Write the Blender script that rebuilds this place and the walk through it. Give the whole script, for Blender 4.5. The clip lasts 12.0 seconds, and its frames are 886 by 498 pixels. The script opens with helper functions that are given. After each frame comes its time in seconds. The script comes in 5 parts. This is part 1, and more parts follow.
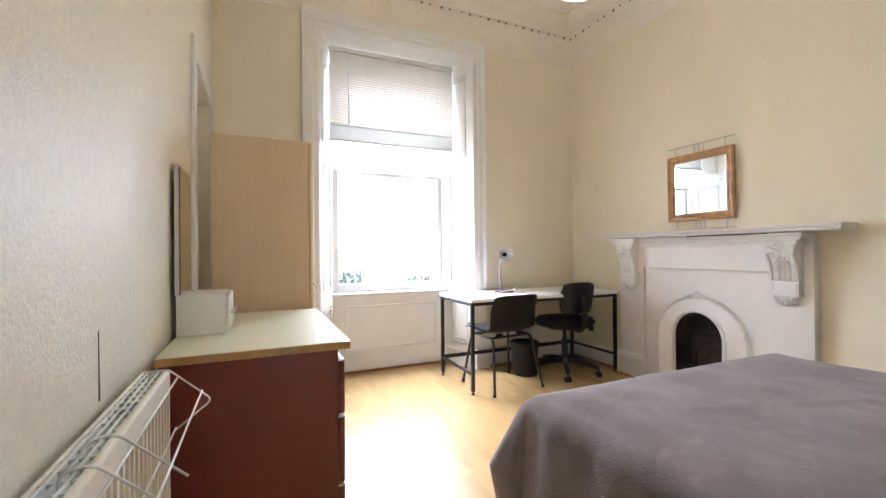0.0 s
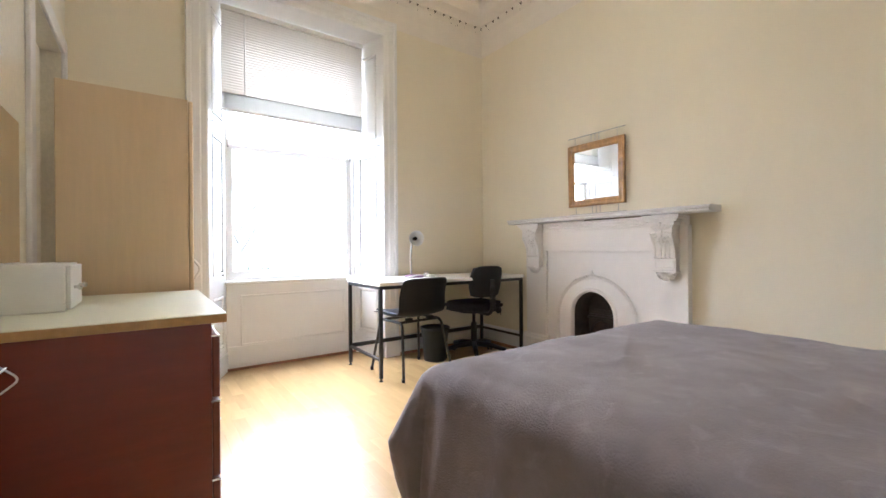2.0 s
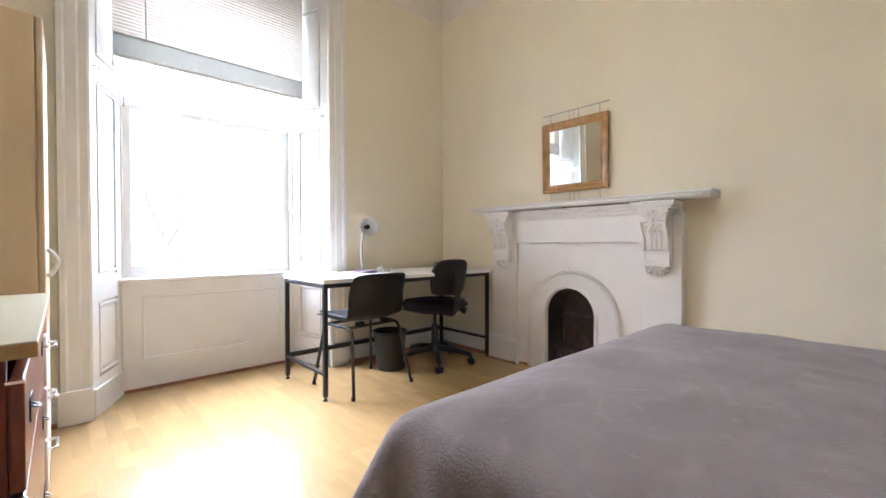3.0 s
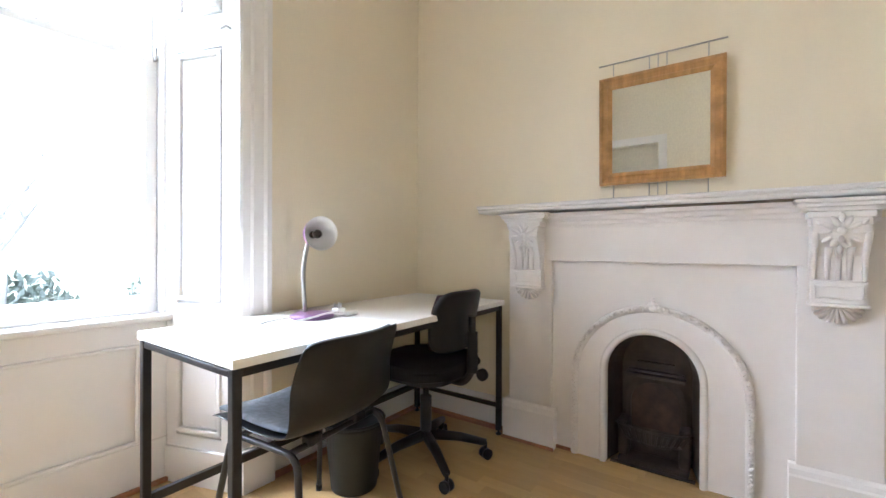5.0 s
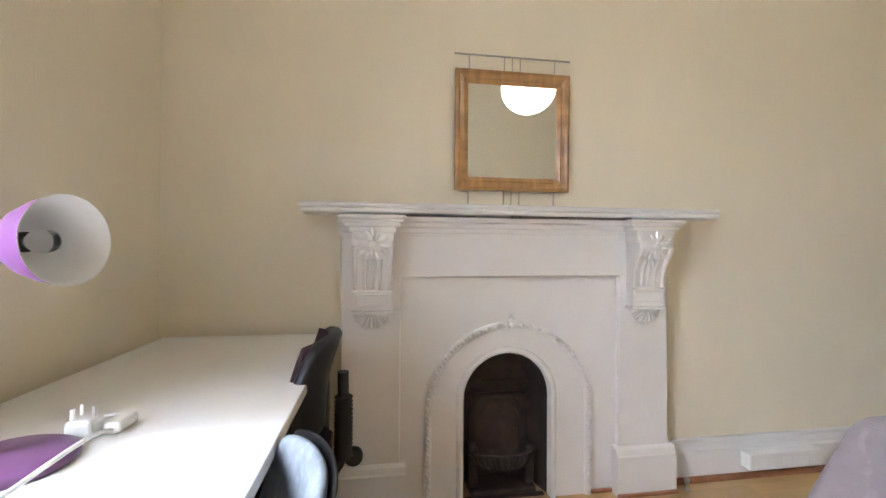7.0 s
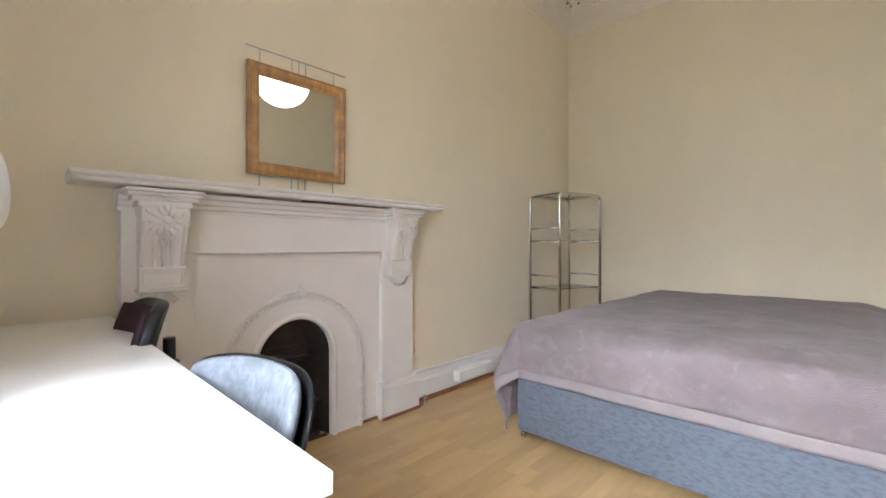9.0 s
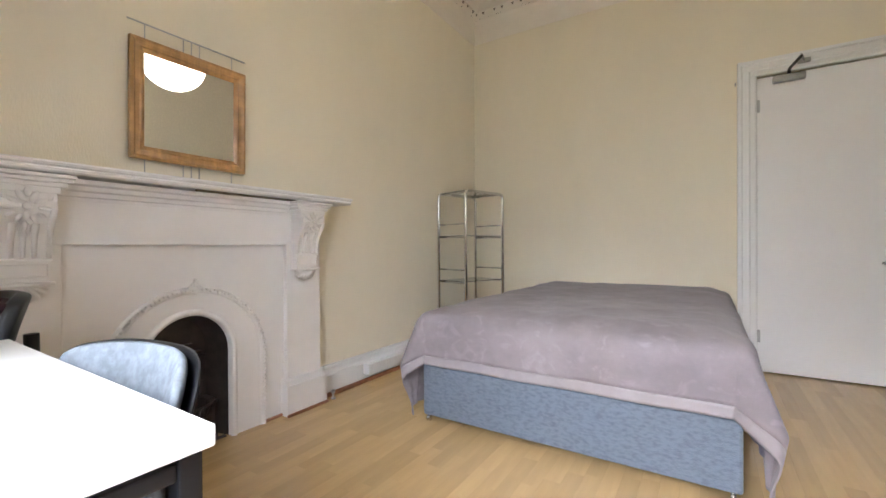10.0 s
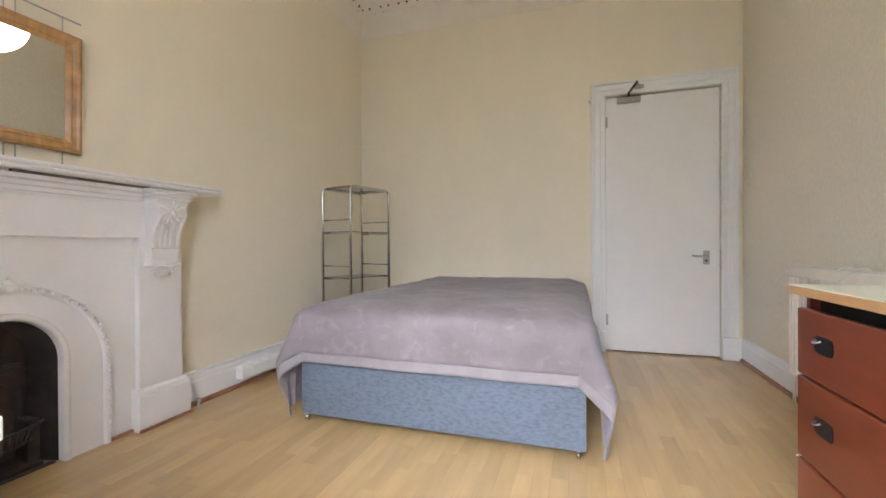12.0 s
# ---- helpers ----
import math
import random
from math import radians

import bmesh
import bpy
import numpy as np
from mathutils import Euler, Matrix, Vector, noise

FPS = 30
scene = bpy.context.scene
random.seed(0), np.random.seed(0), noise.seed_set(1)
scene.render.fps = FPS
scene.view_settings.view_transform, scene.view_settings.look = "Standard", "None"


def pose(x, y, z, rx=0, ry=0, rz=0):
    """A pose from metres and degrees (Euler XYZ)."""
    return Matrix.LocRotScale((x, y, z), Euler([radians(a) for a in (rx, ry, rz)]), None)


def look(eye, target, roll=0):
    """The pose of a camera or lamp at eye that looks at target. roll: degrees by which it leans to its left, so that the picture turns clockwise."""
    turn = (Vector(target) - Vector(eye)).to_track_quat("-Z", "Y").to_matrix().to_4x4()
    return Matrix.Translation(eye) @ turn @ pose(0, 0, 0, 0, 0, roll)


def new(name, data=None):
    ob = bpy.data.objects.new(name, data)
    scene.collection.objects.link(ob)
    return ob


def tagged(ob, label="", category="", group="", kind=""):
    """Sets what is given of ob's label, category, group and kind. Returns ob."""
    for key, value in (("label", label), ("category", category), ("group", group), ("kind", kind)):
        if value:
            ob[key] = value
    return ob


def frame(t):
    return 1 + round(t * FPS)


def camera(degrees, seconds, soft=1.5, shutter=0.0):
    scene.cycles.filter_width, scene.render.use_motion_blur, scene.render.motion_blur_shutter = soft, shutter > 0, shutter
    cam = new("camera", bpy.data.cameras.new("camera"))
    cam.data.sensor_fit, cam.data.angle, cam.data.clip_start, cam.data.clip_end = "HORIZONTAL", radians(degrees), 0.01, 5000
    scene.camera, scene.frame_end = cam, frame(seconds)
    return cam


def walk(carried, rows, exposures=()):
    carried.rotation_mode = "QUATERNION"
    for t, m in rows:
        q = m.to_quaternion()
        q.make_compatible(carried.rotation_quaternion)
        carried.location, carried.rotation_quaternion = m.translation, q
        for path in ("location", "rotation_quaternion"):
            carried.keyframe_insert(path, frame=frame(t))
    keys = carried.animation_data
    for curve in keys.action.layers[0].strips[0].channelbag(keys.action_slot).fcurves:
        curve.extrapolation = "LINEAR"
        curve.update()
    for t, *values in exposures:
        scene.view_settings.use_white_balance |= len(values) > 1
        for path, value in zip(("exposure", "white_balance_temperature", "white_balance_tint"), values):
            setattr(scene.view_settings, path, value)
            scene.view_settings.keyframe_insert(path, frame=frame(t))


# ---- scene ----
cam = camera(93.6, 12.0)
PATH = [
    (0, (0.354, 0.743, 1.084), (1.165, 2.571, 1.095), -0.5),
    (0.5, (0.369, 0.756, 1.054), (1.261, 2.546, 1.069), -0.5),
    (1, (0.392, 0.74, 1.032), (1.354, 2.494, 1.045), -0.5),
    (1.5, (0.414, 0.74, 1.008), (1.465, 2.441, 1.016), -0.5),
    (2, (0.457, 0.794, 0.963), (1.61, 2.428, 0.962), -0.4),
    (2.5, (0.536, 0.955, 0.934), (1.799, 2.506, 0.914), -0.4),
    (3, (0.683, 1.245, 0.934), (2.034, 2.719, 0.906), -0.1),
    (3.2, (0.748, 1.387, 0.926), (2.113, 2.848, 0.899), -0.1),
    (4.8, (1.212, 2.364, 0.992), (2.800, 3.586, 0.977), 0.0),
    (5, (1.268, 2.486, 1.000), (2.901, 3.639, 0.994), 0.2),
    (5.5, (1.395, 2.754, 1.003), (3.167, 3.682, 0.995), 0.4),
    (6, (1.547, 2.955, 1.023), (3.440, 3.601, 1.019), 0.4),
    (6.5, (1.634, 3.168, 1.045), (3.627, 3.328, 1.046), 0.4),
    (7, (1.625, 3.334, 1.040), (3.600, 3.026, 1.050), 0.3),
    (7.2, (1.600, 3.393, 1.038), (3.543, 2.919, 1.039), 0.4),
    (8.8, (1.436, 3.723, 0.970), (2.889, 2.350, 0.970), 0.0),
    (9, (1.411, 3.742, 0.961), (2.803, 2.307, 0.953), -0.1),
    (9.5, (1.368, 3.758, 0.928), (2.598, 2.181, 0.928), -0.4),
    (10, (1.329, 3.764, 0.922), (2.407, 2.080, 0.912), -0.3),
    (10.5, (1.301, 3.77, 0.914), (2.226, 1.997, 0.899), -0.2),
    (11, (1.283, 3.762, 0.900), (2.085, 1.930, 0.887), -0.3),
    (11.5, (1.267, 3.763, 0.893), (1.966, 1.889, 0.881), -0.3),
    (12, (1.256, 3.763, 0.888), (1.876, 1.861, 0.876), -0.3),
]
walk(cam, [(t, look(eye, target, roll)) for t, eye, target, roll in PATH],
     [(0.0, 4.2, 5450, 12), (3.0, 4.17, 5350, 12), (5.0, 4.25, 5250, 11), (6.5, 4.12, 5350, 11), (9.0, 3.87, 5550, 11), (12.0, 3.9, 5520, 11)])

# ---- world and light ----
world = bpy.data.worlds.new("overcast_sky")
scene.world = world
world.use_nodes = True
wn, wl = world.node_tree.nodes, world.node_tree.links
sky = wn.new("ShaderNodeTexSky")
sky.sky_type, sky.sun_disc, sky.sun_elevation, sky.sun_rotation = "NISHITA", False, radians(45), radians(-6)
soft_sky = wn.new("ShaderNodeHueSaturation")
soft_sky.inputs["Saturation"].default_value = 0.30
wl.new(sky.outputs["Color"], soft_sky.inputs["Color"])
wl.new(soft_sky.outputs["Color"], wn["Background"].inputs["Color"])
wn["Background"].inputs["Strength"].default_value = 0.15
sun = new("sun", bpy.data.lights.new("sun", "SUN"))
sun.data.energy, sun.data.angle, sun.data.color = 1.5, radians(66), (1.0, 0.96, 0.91)
sun.matrix_world = look((0, 0, 20), (0.10, -0.90, 19.06))

# ---- materials ----
def material(name, color, rough=0.5, metal=0.0, vary=0.08, scale=6.0, bump=0.0, bump_scale=120.0, stretch=(1, 1, 1), second=None, mix_lo=0.4, mix_hi=0.7, coat=0.0, spec=0.5, piece=0.0):
    """A principled surface: two scales of mottling in its colour, fine relief, uneven gloss."""
    m = bpy.data.materials.new(name)
    m.use_nodes = True
    n, l = m.node_tree.nodes, m.node_tree.links
    b = n["Principled BSDF"]
    b.inputs["Metallic"].default_value, b.inputs["Roughness"].default_value = metal, rough
    b.inputs["Coat Weight"].default_value, b.inputs["Specular IOR Level"].default_value = coat, spec
    co = n.new("ShaderNodeTexCoord")
    mp = n.new("ShaderNodeMapping")
    mp.inputs["Scale"].default_value = stretch
    l.new(co.outputs["Object"], mp.inputs["Vector"])
    big = n.new("ShaderNodeTexNoise")
    big.inputs["Scale"].default_value, big.inputs["Detail"].default_value, big.inputs["Roughness"].default_value = scale, 6, 0.6
    l.new(mp.outputs["Vector"], big.inputs["Vector"])
    ramp = n.new("ShaderNodeValToRGB")
    ramp.color_ramp.elements[0].position, ramp.color_ramp.elements[1].position = mix_lo, mix_hi
    dark = second or [c * (1 - vary) for c in color]
    ramp.color_ramp.elements[0].color, ramp.color_ramp.elements[1].color = (*dark, 1), (*color, 1)
    l.new(big.outputs["Fac"], ramp.inputs["Fac"])
    out = ramp.outputs["Color"]
    fine = n.new("ShaderNodeTexNoise")
    fine.inputs["Scale"].default_value, fine.inputs["Detail"].default_value = bump_scale, 4
    l.new(mp.outputs["Vector"], fine.inputs["Vector"])
    if piece:
        info, hsv = n.new("ShaderNodeObjectInfo"), n.new("ShaderNodeHueSaturation")
        mr = n.new("ShaderNodeMapRange")
        mr.inputs["To Min"].default_value, mr.inputs["To Max"].default_value = 1 - piece, 1 + piece
        geo, add, wrap = n.new("ShaderNodeNewGeometry"), n.new("ShaderNodeMath"), n.new("ShaderNodeMath")
        wrap.operation = "FRACT"
        l.new(info.outputs["Random"], add.inputs[0])
        l.new(geo.outputs["Random Per Island"], add.inputs[1])
        l.new(add.outputs["Value"], wrap.inputs[0])
        l.new(wrap.outputs["Value"], mr.inputs["Value"])
        l.new(mr.outputs["Result"], hsv.inputs["Value"])
        l.new(out, hsv.inputs["Color"])
        out = hsv.outputs["Color"]
    l.new(out, b.inputs["Base Color"])
    gloss = n.new("ShaderNodeMapRange")
    gloss.inputs["To Min"].default_value, gloss.inputs["To Max"].default_value = max(0.02, rough * 0.85), min(1, rough * 1.15)
    l.new(big.outputs["Fac"], gloss.inputs["Value"])
    l.new(gloss.outputs["Result"], b.inputs["Roughness"])
    if bump:
        bp = n.new("ShaderNodeBump")
        bp.inputs["Strength"].default_value, bp.inputs["Distance"].default_value = min(1.0, bump), 0.003
        l.new(fine.outputs["Fac"], bp.inputs["Height"])
        l.new(bp.outputs["Normal"], b.inputs["Normal"])
    return m


CREAM = (0.86, 0.785, 0.615)
M = {
    "wall": material("cream_embossed_paper", CREAM, 0.62, vary=0.05, scale=1.6, bump=0.35, bump_scale=170, stretch=(1, 1, 0.35)),
    "relief_paper": material("embossed_wallpaper", (0.84, 0.775, 0.63), 0.36, vary=0.10, scale=60, bump=1.0, bump_scale=165, stretch=(1, 1, 0.6)),
    "ceiling": material("ceiling_paint", (0.86, 0.80, 0.66), 0.8, vary=0.04, scale=2, bump=0.15),
    "plaster": material("white_cornice_plaster", (0.86, 0.80, 0.70), 0.7, vary=0.05, scale=5, bump=0.08),
    # dark fill: shade in the cornice piercings, the shelf joint, the paper seam
    "gap_dark": material("dark_gap_fill", (0.22, 0.19, 0.15), 0.9, vary=0.4, scale=30),
    "white": material("white_gloss_paint", (0.84, 0.83, 0.81), 0.32, vary=0.03, scale=4, bump=0.03, bump_scale=60),
    "white_old": material("thick_white_paint", (0.82, 0.79, 0.76), 0.42, vary=0.03, scale=7, bump=0.05, bump_scale=45),
    "door_paint": material("door_gloss_paint", (0.87, 0.85, 0.83), 0.24, vary=0.02, scale=3, bump=0.03, bump_scale=40),
    "beading": material("brown_beading", (0.36, 0.155, 0.07), 0.45, vary=0.3, scale=20, stretch=(1, 1, 1)),
    "floor": material("beech_laminate", (0.56, 0.38, 0.175), 0.22, vary=0.09, scale=5, bump=0.03, bump_scale=90, stretch=(6, 0.5, 1), piece=0.09, spec=0.6, coat=0.3),
    "subfloor": material("laminate_joint", (0.52, 0.365, 0.18), 0.5, vary=0.15),
    "mahogany": material("mahogany_veneer", (0.205, 0.040, 0.021), 0.30, vary=0.14, scale=5, bump=0.06, bump_scale=70, stretch=(1, 1, 7), coat=0.15),
    "drawer": material("mahogany_drawer_front", (0.20, 0.046, 0.020), 0.30, vary=0.18, scale=5, bump=0.05, bump_scale=70, stretch=(1, 1, 7), coat=0.2),
    "top_cream": material("cream_laminate_top", (0.84, 0.83, 0.66), 0.30, vary=0.03, scale=8),
    "edge_wood": material("wood_edging", (0.58, 0.35, 0.15), 0.42, vary=0.22, scale=9, stretch=(3, 1, 3)),
    "birch": material("birch_veneer", (0.70, 0.53, 0.33), 0.42, vary=0.07, scale=3.5, bump=0.05, bump_scale=80, stretch=(8, 8, 0.7)),
    "melamine": material("white_melamine", (0.84, 0.83, 0.80), 0.35, vary=0.03, scale=10),
    "desk_top": material("white_desk_laminate", (0.87, 0.85, 0.82), 0.38, vary=0.03, scale=5, bump=0.04),
    "black_steel": material("black_painted_steel", (0.013, 0.013, 0.015), 0.38, vary=0.4, scale=18, bump=0.06),
    "black_plastic": material("black_moulded_plastic", (0.011, 0.0115, 0.0135), 0.38, vary=0.25, scale=12, bump=0.10, bump_scale=260, spec=0.35),
    "seat_pad": material("grey_seat_fabric", (0.24, 0.27, 0.31), 0.9, vary=0.35, scale=45, bump=0.4, bump_scale=400),
    "black_fabric": material("black_seat_fabric", (0.022, 0.020, 0.022), 0.9, vary=0.35, scale=60, bump=0.4, bump_scale=400, spec=0.2),
    "maroon": material("maroon_seat_fabric", (0.055, 0.028, 0.034), 0.9, vary=0.3, scale=60, bump=0.4, bump_scale=400, spec=0.2),
    "bin": material("dark_green_plastic", (0.011, 0.015, 0.015), 0.6, vary=0.2, scale=15),
    "blanket": material("taupe_plush", (0.280, 0.241, 0.249), 0.95, scale=4.2, second=(0.222, 0.190, 0.199), mix_lo=0.38, mix_hi=0.64, bump=0.8, bump_scale=170, spec=0.15, stretch=(1.0, 1.15, 1.2)),
    "hem": material("satin_hem", (0.305, 0.266, 0.273), 0.55, vary=0.12, scale=14, bump=0.2, bump_scale=60),
    "divan": material("blue_grey_chenille", (0.150, 0.174, 0.214), 0.95, scale=75, second=(0.098, 0.116, 0.150), mix_lo=0.30, mix_hi=0.56, bump=0.7, bump_scale=240, stretch=(0.5, 0.5, 1.1), spec=0.2),
    "chrome": material("worn_chrome", (0.72, 0.72, 0.70), 0.16, 1.0, vary=0.15, scale=20),
    "dull_steel": material("brushed_nickel", (0.50, 0.49, 0.47), 0.34, 1.0, vary=0.2, scale=25),
    "wire_grey": material("grey_coated_wire", (0.52, 0.50, 0.48), 0.4, 0.5, vary=0.2, scale=25),
    "white_wire": material("white_coated_wire", (0.80, 0.80, 0.78), 0.35, vary=0.05, scale=20),
    "pine": material("varnished_pine", (0.58, 0.32, 0.11), 0.36, vary=0.36, scale=7, bump=0.06, bump_scale=70, stretch=(1, 5, 1.2), coat=0.2),
    "pine_up": material("varnished_pine_stile", (0.58, 0.32, 0.11), 0.36, vary=0.42, scale=9, bump=0.06, bump_scale=70, stretch=(1, 1, 1.4), coat=0.2),
    "iron": material("sooty_cast_iron", (0.085, 0.062, 0.052), 0.6, 0.3, vary=0.5, scale=12, bump=0.4, bump_scale=60),
    "firebrick": material("scorched_firebrick", (0.115, 0.068, 0.050), 0.9, vary=0.6, scale=9, bump=0.5, bump_scale=50),
    "purple": material("purple_plastic", (0.17, 0.075, 0.18), 0.32, vary=0.1, scale=15),
    "lilac": material("lilac_shade_plastic", (0.17, 0.060, 0.19), 0.35, vary=0.08, scale=15),
    "shade_white": material("white_shade_lining", (0.85, 0.84, 0.82), 0.5, vary=0.03),
    "white_plastic": material("white_plastic", (0.83, 0.82, 0.79), 0.35, vary=0.04, scale=20),
    "slat": material("cream_blind_slat", (0.85, 0.82, 0.78), 0.4, vary=0.04, scale=8),
    "radiator": material("cream_radiator_enamel", (0.83, 0.78, 0.66), 0.35, vary=0.05, scale=8),
    "grass": material("grass", (0.17, 0.19, 0.11), 0.9, vary=0.4, scale=0.7, bump=0.4, bump_scale=20),
    "bark": material("bark", (0.36, 0.33, 0.31), 0.9, vary=0.4, scale=8, bump=0.5, bump_scale=30),
    "leaf": material("evergreen_leaf", (0.10, 0.12, 0.09), 0.6, vary=0.4, scale=3),
    "rubber": material("black_rubber", (0.02, 0.02, 0.02), 0.7, vary=0.2),
}
bn = M["blanket"].node_tree
nap, nap_mix, nap_ramp = bn.nodes.new("ShaderNodeTexNoise"), bn.nodes.new("ShaderNodeMix"), bn.nodes.new("ShaderNodeValToRGB")
nap.inputs["Scale"].default_value, nap.inputs["Detail"].default_value, nap.inputs["Distortion"].default_value = 11.0, 3.0, 1.2
nap_ramp.color_ramp.elements[0].position, nap_ramp.color_ramp.elements[1].position = 0.56, 0.70
nap_mix.data_type, nap_mix.blend_type = "RGBA", "MIX"
bn.links.new(bn.nodes["Mapping"].outputs["Vector"], nap.inputs["Vector"])
bn.links.new(nap.outputs["Fac"], nap_ramp.inputs["Fac"])
base_in = bn.nodes["Principled BSDF"].inputs["Base Color"]
under = base_in.links[0].from_socket
tint = bn.nodes.new("ShaderNodeHueSaturation")
tint.inputs["Value"].default_value = 1.16
bn.links.new(under, tint.inputs["Color"])
bn.links.new(nap_ramp.outputs["Color"], nap_mix.inputs["Factor"])
bn.links.new(under, nap_mix.inputs[6])
bn.links.new(tint.outputs["Color"], nap_mix.inputs[7])
bn.links.new(nap_mix.outputs[2], base_in)
M["relief_paper"].node_tree.nodes["Bump"].inputs["Distance"].default_value = 0.0030
M["blanket"].node_tree.nodes["Principled BSDF"].inputs["Sheen Weight"].default_value = 0.12
M["blanket"].node_tree.nodes["Principled BSDF"].inputs["Sheen Roughness"].default_value = 0.4
M["divan"].node_tree.nodes["Principled BSDF"].inputs["Sheen Weight"].default_value = 0.25
sm = M["slat"].node_tree
thin, both = sm.nodes.new("ShaderNodeBsdfTranslucent"), sm.nodes.new("ShaderNodeMixShader")
thin.inputs["Color"].default_value = (0.92, 0.84, 0.76, 1)
both.inputs["Fac"].default_value = 0.03
sm.links.new(sm.nodes["Principled BSDF"].outputs["BSDF"], both.inputs[1])
sm.links.new(thin.outputs["BSDF"], both.inputs[2])
sm.links.new(both.outputs["Shader"], sm.nodes["Material Output"].inputs["Surface"])
mirror = bpy.data.materials.new("mirror_glass")
mirror.use_nodes = True
mb = mirror.node_tree.nodes["Principled BSDF"]
mb.inputs["Metallic"].default_value, mb.inputs["Roughness"].default_value, mb.inputs["Base Color"].default_value = 1.0, 0.012, (0.86, 0.87, 0.85, 1)
M["mirror"] = mirror
glass = bpy.data.materials.new("window_glass")
glass.use_nodes = True
gb = glass.node_tree.nodes["Principled BSDF"]
gb.inputs["Transmission Weight"].default_value, gb.inputs["Roughness"].default_value, gb.inputs["IOR"].default_value = 1.0, 0.0, 1.45
M["glass"] = glass
paper = bpy.data.materials.new("lit_paper_lantern")
paper.use_nodes = True
pb = paper.node_tree.nodes["Principled BSDF"]
pb.inputs["Base Color"].default_value, pb.inputs["Roughness"].default_value = (0.9, 0.87, 0.8, 1), 0.8
pb.inputs["Emission Color"].default_value, pb.inputs["Emission Strength"].default_value = (1.0, 0.86, 0.62, 1), 0.5
M["lantern"] = paper


# ---- building tools ----
def box(bm, x0, x1, y0, y1, z0, z1, bevel=0.0, seg=2, m=None):
    made = bmesh.ops.create_cube(bm, size=1.0, matrix=Matrix.Translation(((x0 + x1) / 2, (y0 + y1) / 2, (z0 + z1) / 2)) @ Matrix.Diagonal((abs(x1 - x0), abs(y1 - y0), abs(z1 - z0), 1)))
    vs = made["verts"]
    if bevel:
        es = {e for v in vs for e in v.link_edges}
        made = bmesh.ops.bevel(bm, geom=list(es), offset=bevel, segments=seg, affect="EDGES", profile=0.5)
        vs = made["verts"]
    if m is not None:
        bmesh.ops.transform(bm, matrix=m, verts=list({v for v in vs}))
    return bm


def tube(bm, points, r, seg=8, r_end=None, cap=True):
    """A round bar along a line of points."""
    pts = [Vector(p) for p in points]
    rings, up = [], None
    for i, p in enumerate(pts):
        d = ((pts[min(i + 1, len(pts) - 1)] - p).normalized() + (p - pts[max(i - 1, 0)]).normalized()).normalized()
        if up is None:
            up = d.orthogonal().normalized()
        up = (up - d * up.dot(d)).normalized()
        side = d.cross(up)
        rr = r if r_end is None else r + (r_end - r) * i / (len(pts) - 1)
        rings.append([bm.verts.new(p + (up * math.cos(a) + side * math.sin(a)) * rr) for a in [2 * math.pi * k / seg for k in range(seg)]])
    for a, b in zip(rings, rings[1:]):
        for k in range(seg):
            f = bm.faces.new((a[k], a[(k + 1) % seg], b[(k + 1) % seg], b[k]))
            f.smooth = True
    if cap:
        bm.faces.new(list(reversed(rings[0])))
        bm.faces.new(rings[-1])
    return bm


def bent(points, r=0.03, n=4):
    """The line of points with its inner corners rounded."""
    pts = [Vector(p) for p in points]
    out = [pts[0]]
    for a, b, c in zip(pts, pts[1:], pts[2:]):
        k = min(r, (a - b).length * 0.45, (c - b).length * 0.45)
        s, e = b + (a - b).normalized() * k, b + (c - b).normalized() * k
        for i in range(n + 1):
            u = i / n
            out.append(s * (1 - u) ** 2 + b * 2 * u * (1 - u) + e * u * u)
    return out + [pts[-1]]


def lathe(bm, profile, seg=24, m=None, cap=True):
    """A turned shape from (radius, height) pairs."""
    rings = []
    for r, z in profile:
        rings.append([bm.verts.new((r * math.cos(2 * math.pi * k / seg), r * math.sin(2 * math.pi * k / seg), z)) for k in range(seg)])
    for a, b in zip(rings, rings[1:]):
        for k in range(seg):
            bm.faces.new((a[k], a[(k + 1) % seg], b[(k + 1) % seg], b[k])).smooth = True
    if cap and profile[0][0] > 1e-4:
        bm.faces.new(list(reversed(rings[0])))
    if cap and profile[-1][0] > 1e-4:
        bm.faces.new(rings[-1])
    if m is not None:
        bmesh.ops.transform(bm, matrix=m, verts=[v for ring in rings for v in ring])
    return bm


def prism(bm, outline, axis, lo, hi):
    """A flat outline of (u, v) pushed from lo to hi along an axis: x takes (y, z), y takes (x, z), z takes (x, y)."""
    def at(u, v, w):
        return {"x": (w, u, v), "y": (u, w, v), "z": (u, v, w)}[axis]
    a = [bm.verts.new(at(u, v, lo)) for u, v in outline]
    b = [bm.verts.new(at(u, v, hi)) for u, v in outline]
    n = len(a)
    for k in range(n):
        bm.faces.new((a[k], a[(k + 1) % n], b[(k + 1) % n], b[k]))
    bm.faces.new(list(reversed(a)))
    bm.faces.new(b)
    return bm


